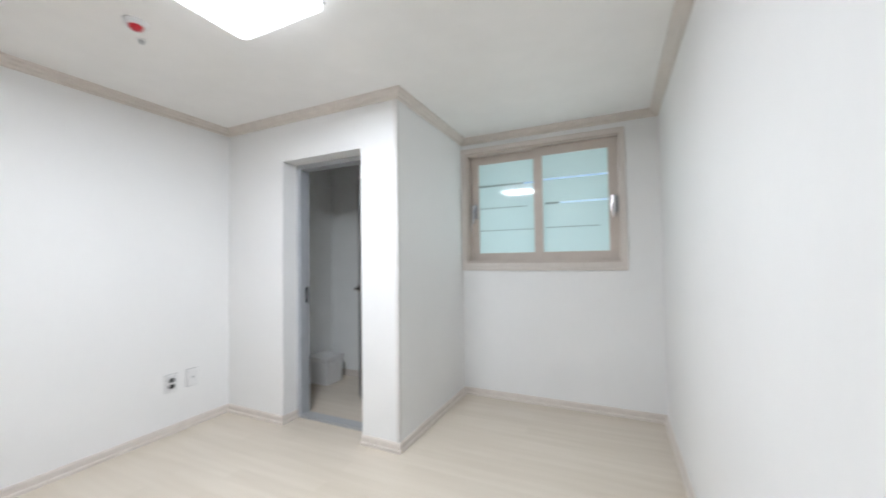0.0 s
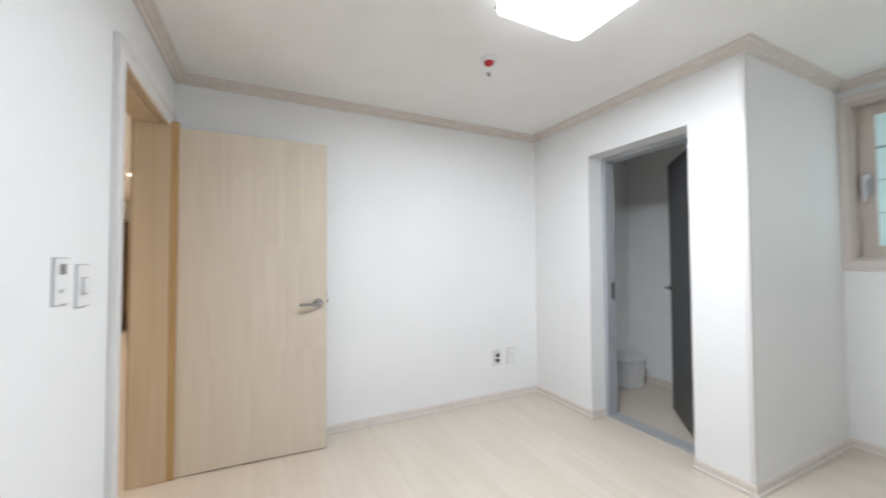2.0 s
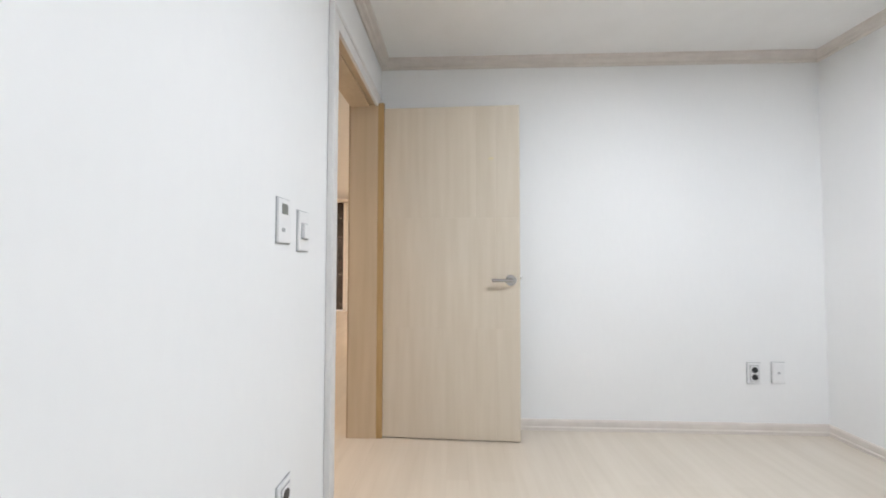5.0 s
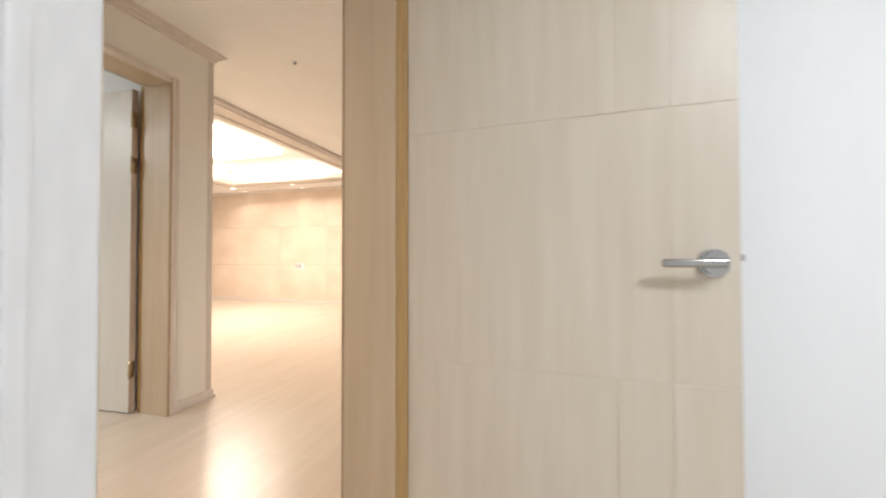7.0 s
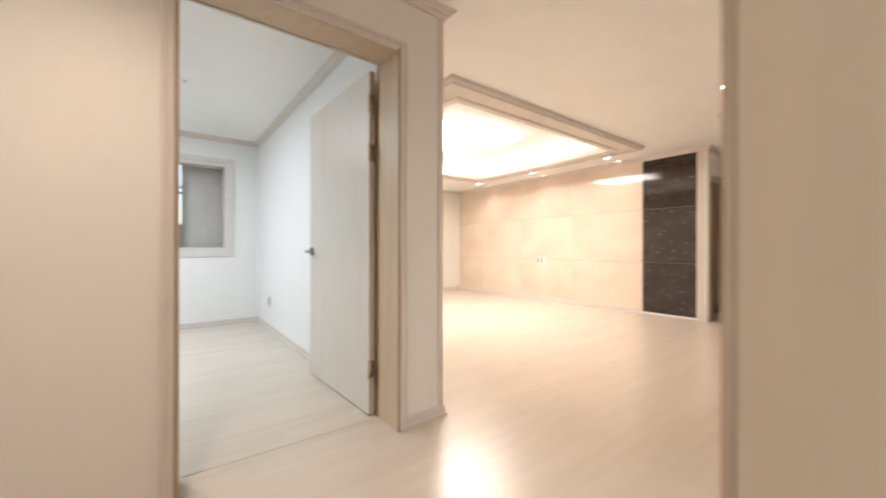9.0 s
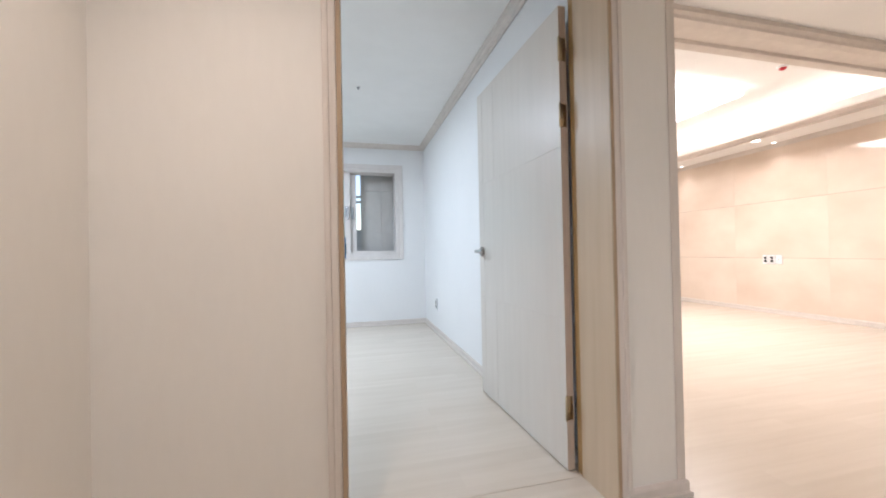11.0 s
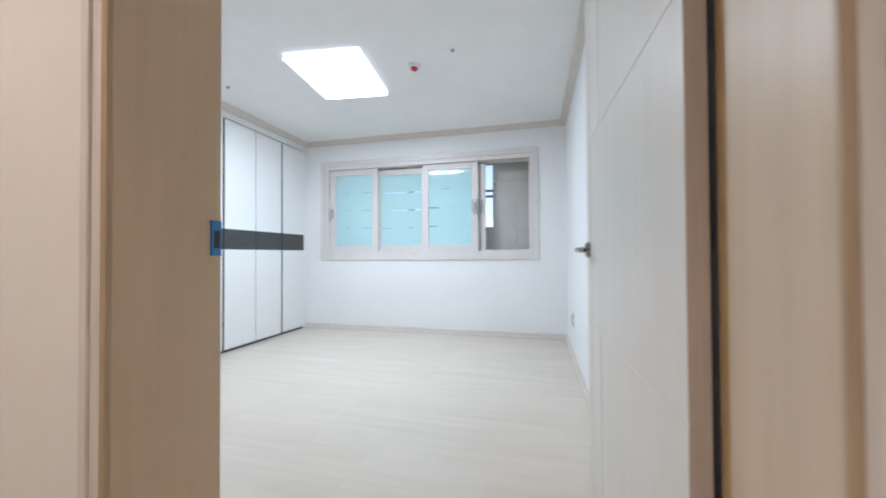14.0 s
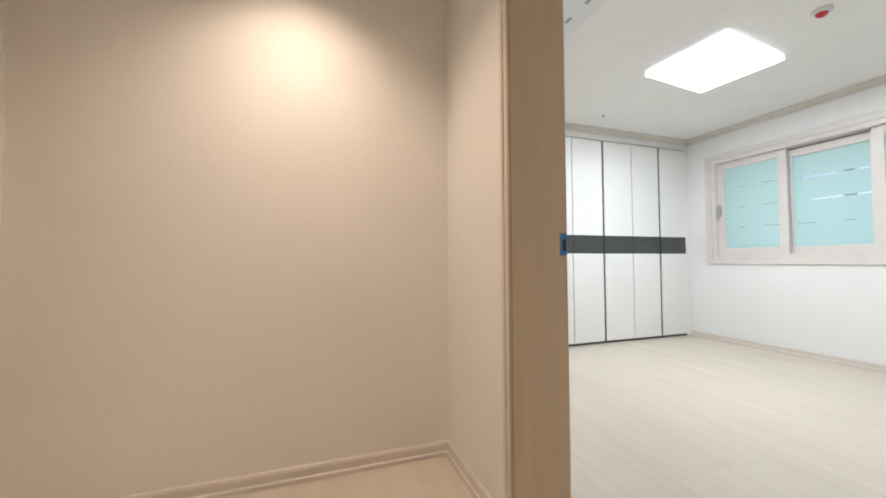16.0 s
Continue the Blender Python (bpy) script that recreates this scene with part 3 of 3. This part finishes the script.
def window_trim(parent, x0, x1, z0, z1, y, side, w, mat):
    ya, yb = sorted((y, y + side * 0.018))
    for b in ((x0 - w, x0, ya, yb, z0 - w, z1 + w), (x1, x1 + w, ya, yb, z0 - w, z1 + w), (x0, x1, ya, yb, z0 - w, z0), (x0, x1, ya, yb, z1, z1 + w)):
        boxpart("trim", b, mat, parent, bevel=0.004)


def window_box(parent, x0, x1, z0, z1, ya, yb, t, mat):
    for b in ((x0, x0 + t, ya, yb, z0, z1), (x1 - t, x1, ya, yb, z0, z1), (x0 + t, x1 - t, ya, yb, z0, z0 + t), (x0 + t, x1 - t, ya, yb, z1 - t, z1)):
        boxpart("window_frame", b, mat, parent, bevel=0.002)
    boxpart("track", (x0 + t, x1 - t, (ya + yb) / 2 - 0.003, (ya + yb) / 2 + 0.003, z0 + t, z0 + t + 0.014), mat, parent)


win1 = thing("window_1", pose(0, 0, 0), "closed two-sash sliding window with taupe frame and frosted mint glass", "window", kind="structure")
window_trim(win1, 1.762, 3.10, 1.235, 2.29, YN, -1, 0.042, TRIM_PALE)
window_box(win1, 1.75, 3.12, 1.225, 2.30, YN - 0.004, 4.19, 0.03, PVC)
FULL = ((0.0, 1.0),)
sash(win1, 1.782, 2.47, 1.256, 2.27, 4.145, PVC, (((), FULL), ((), ((0.0, 0.86),)), (((0.8, 1.0),), ((0.0, 0.8),))), glass=MINT_PALE)
sash(win1, 2.40, 3.088, 1.256, 2.27, 4.085, PVC, (((), ((0.05, 0.85),)), (((0.27, 1.0),), ((0.04, 0.27),)), (((0.0, 1.0),), ())), glass=MINT_PALE)
boxpart("sill_strip", (1.722, 3.142, YN - 0.016, YN, 1.168, 1.1925), TRIM_PALE, win1, bevel=0.003)
window_lever(win1, 1.815, 1.735, 4.127, -1)
window_lever(win1, 3.048, 1.715, 4.067, -1)

win2 = thing("window_2", pose(0, 0, 0), "wide four-sash sliding window, one sash slid open, frosted mint glass", "window", kind="structure")
window_trim(win2, -0.185, 2.455, 0.945, 2.10, R2S, 1, 0.06, PVC_LIGHT)
window_box(win2, -0.185, 2.455, 0.945, 2.10, -5.82, R2S + 0.003, 0.045, PVC_LIGHT)
DASHES = ((), ((0.0, 0.28), (0.62, 0.72)))
sash(win2, 1.74, 2.41, 0.99, 2.055, -5.672, PVC_LIGHT, (DASHES, DASHES, DASHES))
sash(win2, 0.45, 1.14, 0.99, 2.055, -5.672, PVC_LIGHT, ((((0.05, 0.75),), ((0.8, 1.0),)), (((0.0, 0.55),), ((0.75, 1.0),)), ((), ((0.5, 0.7),))))
sash(win2, 1.10, 1.80, 0.99, 2.04, -5.735, PVC_LIGHT, (((), ((0.2, 0.32), (0.7, 0.95))), (((0.0, 0.18), (0.35, 0.75)), ((0.18, 0.32),)), (((0.0, 0.15), (0.4, 0.9)), ((0.2, 0.32),))))
sash(win2, 0.372, 1.10, 0.99, 2.04, -5.735, PVC_LIGHT, stile=0.085)
window_lever(win2, 2.385, 1.50, -5.654, 1)
window_lever(win2, 0.488, 1.53, -5.654, 1)
boxpart("latch_box", (0.405, 0.44, -5.72, -5.69, 1.44, 1.60), GREY_PLASTIC, win2, "grey latch housing", 0.004)

# balcony beyond the open sash
structure("balcony_floor", [(-0.54, 3.6, -7.3, -5.83, 0.002, 0.06)], CONCRETE, "grey concrete balcony floor", "floor")
structure("balcony_roof", [(-0.54, 3.6, -7.4, -5.83, H, H + 0.12)], CONCRETE, "concrete balcony ceiling", "ceiling")
structure("wall_balcony", [(-0.54, 3.6, -7.3, -7.15, 0.06, 1.38), (3.47, 3.6, -7.15, -5.83, 0.06, H)], CONCRETE, "low concrete balcony wall")
tile_wall = structure("wall_balcony_side", [(-0.542, 0.29, -6.12, -5.965, 0.06, H)], CONCRETE, "grey tiled wall on the balcony")
tz = [0.06, 0.66, 1.26, 1.86, 2.43]
for a, b in zip(tz, tz[1:]):
    for c, d in ((-0.54, -0.25), (-0.25, 0.02), (0.02, 0.31)):
        boxpart("tile", (c + 0.002, d - 0.002, -5.965, -5.953, a + 0.002, b - 0.002), GREY_TILE, tile_wall)
win3 = thing("window_3", pose(0, 0, 0), "white balcony window with slim bars", "window", kind="structure")
for x in (0.2, 0.38, 1.35, 2.4, 3.4):
    boxpart("mullion", (x, x + 0.05, -7.25, -7.2, 0.75, H), PVC_LIGHT, win3, bevel=0.003)
for z in (0.75, 1.86, 1.95, 2.38):
    boxpart("bar", (-0.54, 3.47, -7.245, -7.205, z, z + 0.035), PVC_LIGHT, win3, bevel=0.003)

# ---- marble wall of the living room ----
marble = structure("marble_wall", [(LW - 0.024, LW - 0.012, LS, -1.95, 0, H)], SHOE, "polished beige marble slab cladding", "wall")
ys_m = [-2.683, -3.93, -5.09, -6.25, LS + 0.002]
zs_m = [0.03, 0.79, 1.60, 2.405]
for i, (z0, z1) in enumerate(zip(zs_m, zs_m[1:])):
    for a, b in zip(ys_m, ys_m[1:]):
        boxpart("slab", (LW - 0.012, LW, b + 0.0004, a - 0.0004, z0 + 0.0018, z1 - 0.0018), MARBLE, marble, bevel=0.0012)
    boxpart("slab", (LW - 0.012, LW + 0.004, -2.68, -1.958, z0 + 0.003, z1 - 0.003), DARK_STONE, marble, "polished dark brown marble with pale veins", bevel=0.0012)
tagged(boxpart("baseboard_7", (LW, LW + 0.014, -2.68, -1.958, 0, 0.03), WHITE_PLASTIC, bevel=0.002), "narrow white plinth under the dark marble", "trim", kind="structure")
tagged(boxpart("corner_trim_3", (LW - 0.01, LW + 0.012, -1.955, -1.885, 0, 2.375), CASING, bevel=0.003), "pale wood post at the end of the marble wall", "trim", kind="structure")

# entrance lobby
cab = thing("shoe_cabinet", pose(0, 0, 0), "brown laminate shoe cabinet built into the lobby wall", "cabinet")
boxpart("body", (-6.58, -5.53, -2.098, -2.02, 0.0, 2.028), SHOE, cab)
for a in (-6.575, -6.05):
    boxpart("door", (a, a + 0.518, -2.02, -2.0, 0.04, 2.02), SHOE, cab, bevel=0.002)
ent = thing("door_4", pose(0, 0, 0), "white framed lobby door with a bronze patterned glass pane", "door", kind="structure")
boxpart("jamb", (-6.70, -6.585, -1.998, -1.867, 0, 2.08), OAK_DARK, ent, "brown wooden jamb", 0.003)
boxpart("lock_plate", (-6.585, -6.578, -1.925, -1.895, 0.97, 1.065), BLACK_PLASTIC, ent)
for b in ((-6.66, -6.60, -1.866, -1.765, 0, 2.08), (-6.66, -6.60, -0.86, -0.75, 0, 2.08), (-6.66, -6.60, -1.765, -0.86, 0, 0.11), (-6.66, -6.60, -1.765, -0.86, 1.90, 2.08)):
    boxpart("frame", b, PVC_LIGHT, ent, bevel=0.004)
boxpart("pane", (-6.635, -6.625, -1.765, -0.86, 0.11, 1.90), GOLD_GLASS, ent, "bronze patterned glass")
boxpart("handle", (-6.60, -6.56, -1.72, -1.56, 1.005, 1.03), CHROME, ent, bevel=0.005)

# ---- wardrobe ----
WX = 2.735
edges = [-5.54 + 0.4235 * k for k in range(9)]
for k in range(0, 8, 2):
    a, b = edges[k], edges[k + 2]
    unit = thing("wardrobe", pose(0, 0, 0), "tall white built-in wardrobe with a dark grey band", "wardrobe", "wardrobe row in the bedroom")
    boxpart("body", (WX + 0.022, R2E - 0.002, a + 0.001, b - 0.001, 0.0, 2.31), WARDROBE, unit)
    boxpart("plinth", (WX + 0.016, WX + 0.0215, a + 0.001, b - 0.001, 0.0, 0.024), PROFILE, unit, "dark plinth")
    for j, (c, d) in enumerate(((a, edges[k + 1]), (edges[k + 1], b))):
        door = boxpart("door", (WX + 0.004, WX + 0.021, c + 0.002, d - 0.002, 0.026, 2.295), PROFILE, unit)
        e = 0.004 if j else 0.013
        f = 0.004 if not j else 0.013
        c2, d2 = c + f, d - e
        boxpart("upper_panel", (WX - 0.001, WX + 0.004, c2, d2, 1.214, 2.293), WARDROBE, door, bevel=0.001)
        boxpart("band", (WX, WX + 0.004, c2 - 0.002, d2 + 0.002, 1.012, 1.2125), BAND, door, "dark grey band")
        boxpart("lower_panel", (WX - 0.001, WX + 0.004, c2, d2, 0.028, 1.0105), WARDROBE, door, bevel=0.001)
fill = thing("wardrobe_filler", pose(0, 0, 0), "white filler boards above and beside the wardrobe", "panel")
boxpart("top_board", (WX + 0.006, R2E - 0.002, R2S + 0.002, -2.04, 2.312, H), WARDROBE, fill)
boxpart("side_board", (WX + 0.006, R2E - 0.002, R2S + 0.002, -5.541, 0, 2.311), WARDROBE, fill)
boxpart("side_board", (WX + 0.006, R2E - 0.002, edges[8] + 0.001, -2.04, 0, 2.311), WARDROBE, fill)


# ---- lamps, detectors ----
def ceiling_lamp(x, y, size_x, size_y, turn, z0, top, radius, mat, side, power, tint, label, beaded=False):
    ob = thing("ceiling_lamp", pose(x, y, top, 0, 0, turn), label, "ceiling lamp")
    a, b, low = size_x / 2, size_y / 2, z0 - top
    boxpart("base", (-a + 0.02, a - 0.02, -b + 0.02, b - 0.02, -0.006, 0), WHITE_PLASTIC, ob)
    seam = low + 0.028 if beaded else low + 0.5 * (-0.006 - low)
    boxpart("seam", (-a - 0.001, a + 0.001, -b - 0.001, b + 0.001, seam, seam + 0.004), GREY_PLASTIC, ob, "thin grey seam")

    def rounded(z_low, z_top):
        bm = bmesh.new()
        bx(bm, -a, a, -b, b, z_low, z_top)
        vertical = [e for e in bm.edges if abs(e.verts[0].co.z - e.verts[1].co.z) > 0.005]
        bmesh.ops.bevel(bm, geom=vertical, offset=radius, segments=5, profile=0.5, affect="EDGES")
        return bm

    glow = part("diffuser", rounded(low + 0.004, seam), side, ob, "glowing white acrylic diffuser")
    glow.data.materials.append(mat)
    for p in glow.data.polygons:
        p.material_index = 1 if p.normal.z < -0.5 else 0
    if beaded:
        bm = bmesh.new()
        bx(bm, -a + 0.012, a - 0.012, -b + 0.012, b - 0.012, seam + 0.004, -0.006)
        for half, other, along_x in ((a, b, True), (b, a, False)):
            n = int((2 * half - 2 * radius) / 0.021)
            for k in range(n + 1):
                u = -half + radius + (2 * half - 2 * radius) * k / n
                for v in (-other + 0.008, other - 0.008):
                    cyl(bm, (u if along_x else v, v if along_x else u, (seam - 0.002) / 2), 0.0115, -0.006 - seam - 0.004, seg=10)
        part("beaded_band", bm, side, ob, "scalloped clear acrylic band", True)
    else:
        part("body", rounded(seam + 0.004, -0.006), side, ob, "white acrylic body")
    d = bpy.data.lights.new("lamp_light", "AREA")
    d.shape, d.size, d.size_y, d.energy, d.color = "RECTANGLE", size_x - 0.008, size_y - 0.008, power, tint
    lamp = new("lamp_light", d)
    lamp.matrix_world = pose(x, y, z0 - 0.002, 0, 0, turn)
    return ob


ceiling_lamp(1.685, 1.685, 0.51, 0.50, 0, 2.35, H, 0.035, LAMP_GLOW, LAMP_SIDE, LAMP_1, COOL, "square glowing white acrylic ceiling lamp with a scalloped rim", True)
ceiling_lamp(1.325, -4.02, 0.585, 0.72, 6.0, 2.386, H, 0.012, LAMP_GREEN, LARGE_SIDE, LAMP_2, COOL_GREEN, "rectangular glowing white acrylic ceiling lamp")
ceiling_lamp(-3.05, -4.25, 1.30, 1.20, 0, 2.60, 2.68, 0.03, LIVING_GLOW, LIVING_SIDE, LAMP_LIVING, (1.0, 0.84, 0.72), "large bright warm ceiling lamp in the living room tray")


def detector(x, y, z):
    ob = thing("fire_detector", pose(x, y, z), "white ceiling fire detector with a red cap", "detector", "ceiling fire detectors")
    bm = bmesh.new()
    cyl(bm, (0, 0, -0.006), 0.050, 0.012)
    cyl(bm, (0, 0, -0.016), 0.036, 0.008, r2=0.047)
    part("base", bm, WHITE_PLASTIC, ob, "", True)
    bm = bmesh.new()
    bmesh.ops.create_uvsphere(bm, u_segments=20, v_segments=10, radius=0.030)
    for v in bm.verts:
        v.co.z = -0.020 + min(v.co.z, 0.0) * 0.75
    part("cap", bm, RED, ob, "red plastic cap", True)
    return ob


detector(0.99, 1.69, H)
detector(0.70, -4.05, H)
detector(-3.58, -3.21, 2.68)


def sprinkler(x, y, z=H):
    ob = thing("sprinkler_head", pose(x, y, z), "small dark sprinkler head in a white ring on the ceiling", "sprinkler", "ceiling sprinkler heads")
    bm = bmesh.new()
    cyl(bm, (0, 0, -0.002), 0.022, 0.004)
    part("ring", bm, WHITE_PLASTIC, ob, "", True)
    bm = bmesh.new()
    cyl(bm, (0, 0, -0.010), 0.009, 0.018, r2=0.011, seg=12)
    part("nozzle", bm, GREY_PLASTIC, ob, "dark metal nozzle", True)
    return ob


for p in ((0.85, 1.78, H), (0.36, -3.90, H), (2.39, -3.97, H), (-1.05, -1.31, HL), (-4.1, -1.34, HL)):
    sprinkler(*p)


def downlight(x, y, r, power, tint=(1.0, 0.83, 0.69), angle=125):
    ob = thing("downlight", pose(x, y, HL), "round recessed warm ceiling downlight" if r > 0.03 else "tiny recessed warm ceiling spotlight", "downlight", "recessed ceiling downlights")
    bm = bmesh.new()
    bmesh.ops.create_cone(bm, cap_ends=False, segments=28, radius1=r * 1.28, radius2=r * 1.0, depth=0.006, matrix=Matrix.Translation((0, 0, -0.003)))
    part("ring", bm, WHITE_PLASTIC, ob, "white ring", True)
    bm = bmesh.new()
    cyl(bm, (0, 0, -0.0035), r, 0.003, seg=28)
    part("diffuser", bm, SPOT_GLOW, ob, "glowing diffuser")
    if power:
        d = bpy.data.lights.new("downlight_beam", "SPOT")
        d.energy, d.color, d.shadow_soft_size, d.spot_size, d.spot_blend = power, tint, r, radians(angle), 1.0
        lamp = new("downlight_beam", d)
        lamp.location = (x, y, HL - 0.012 - r * 0.1)
    return ob


for y in (-3.01, -4.44, -5.90):
    downlight(-4.95, y, 0.042, 14)
    downlight(-5.28, y, 0.022, 9, angle=80)
for x, p, a in ((-3.37, 32, 125), (0.70, 84, 120)):
    downlight(x, -1.09, 0.042, p, (1.0, 0.77, 0.60), a)

hatch = thing("ceiling_air_unit", pose(1.05, -2.44, H), "white ceiling air conditioning panel with small dark louvres", "air conditioner")
boxpart("panel", (-0.48, 0.48, -0.31, 0.31, -0.022, 0), WHITE_PLASTIC, hatch, bevel=0.008)
for dx in (-0.02, 0.16):
    boxpart("louvre", (dx, dx + 0.05, -0.21, -0.19, -0.026, -0.022), GREY_PLASTIC, hatch)


# ---- wall plates ----
def plate_at(name, m, label, category, kind):
    """A plate on a wall: local x across, z up, outward along -y."""
    ob = thing(name, m @ Matrix.Diagonal((1.1, 1.0, 1.08, 1.0)), label, category)
    boxpart("plate", (-0.036, 0.036, -0.009, 0, -0.060, 0.060), WHITE_PLASTIC, ob, bevel=0.003)
    # grey border a little wider than the plate, coloured as its shadow outline
    boxpart("rim", (-0.0385, 0.0385, -0.003, 0, -0.0625, 0.0625), GREY_PLASTIC, ob, "grey rim standing for the shadow round the plate")
    if kind == "outlet":
        boxpart("insert", (-0.024, 0.024, -0.0115, -0.008, -0.048, 0.048), GREY_PLASTIC, ob, "grey insert", 0.001)
        boxpart("face", (-0.021, 0.021, -0.0125, -0.011, -0.045, 0.045), WHITE_PLASTIC, ob)
        for z in (-0.021, 0.021):
            bm = bmesh.new()
            cyl(bm, (0, -0.0125, z), 0.0175, 0.003, "Y", seg=20)
            part("socket", bm, BLACK_PLASTIC, ob, "dark round socket", True)
    elif kind == "switch":
        boxpart("rocker", (-0.020, 0.020, -0.020, -0.008, -0.022, 0.022), WHITE_PLASTIC, ob, "white rocker", 0.003)
        boxpart("insert", (-0.023, 0.023, -0.0105, -0.008, -0.025, 0.025), GREY_PLASTIC, ob)
    elif kind == "thermostat":
        boxpart("display", (-0.020, 0.012, -0.0105, -0.008, 0.018, 0.046), SCREEN, ob, "grey display")
        boxpart("button", (-0.018, -0.004, -0.011, -0.008, -0.03, -0.02), GREY_PLASTIC, ob)
    else:
        boxpart("cover", (-0.029, 0.029, -0.011, -0.008, -0.052, 0.052), WHITE_PLASTIC, ob, bevel=0.002)
        boxpart("jack", (-0.006, 0.006, -0.0115, -0.0105, -0.006, 0.006), GREY_PLASTIC, ob)
    return ob


plate_at("wall_outlet", pose(0, 2.395, 0.375, 0, 0, 90), "white double power outlet low on the wall", "outlet", "outlet")
plate_at("wall_plate", pose(0, 2.545, 0.38, 0, 0, 90), "white data socket plate low on the wall", "wall plate", "blank")
plate_at("wall_outlet", pose(1.345, 0, 0.37, 0, 0, 180), "white double power outlet low on the wall beside a doorway", "outlet", "outlet")
plate_at("light_switch", pose(1.235, 0, 1.18, 0, 0, 180), "white light switch with one rocker", "switch", "switch")
plate_at("thermostat", pose(1.37, 0, 1.20, 0, 0, 180), "white room thermostat with a small grey display", "thermostat", "thermostat")
plate_at("wall_outlet", pose(R2W, -4.935, 0.34, 0, 0, 90), "white double power outlet low on the white wall", "outlet", "outlet")
for k, kind in enumerate(("outlet", "outlet", "blank")):
    plate_at("wall_outlet" if kind == "outlet" else "wall_plate", pose(LW, -4.66 + 0.085 * k, 0.77, 0, 0, 90), "white double power outlet on the marble wall" if kind == "outlet" else "white blank plate on the marble wall",
             "outlet" if kind == "outlet" else "wall plate", kind)

# ---- storeroom bin ----
bin_ob = thing("waste_bin", pose(0.235, 3.77, 0), "white plastic box bin with a lid on the storeroom floor", "bin")
bm = bmesh.new()
bx(bm, -0.135, 0.135, -0.12, 0.12, 0, 0.24, 0.012)
for v in bm.verts:
    k = 0.93 + 0.07 * v.co.z / 0.24
    v.co.x, v.co.y = v.co.x * k, v.co.y * k
part("body", bm, WHITE_PLASTIC, bin_ob)
boxpart("lid", (-0.142, 0.142, -0.127, 0.127, 0.243, 0.285), WHITE_PLASTIC, bin_ob, "white lid", 0.012)
boxpart("clip", (0.138, 0.15, -0.035, 0.035, 0.16, 0.26), WHITE_PLASTIC, bin_ob, "side clip", 0.004)
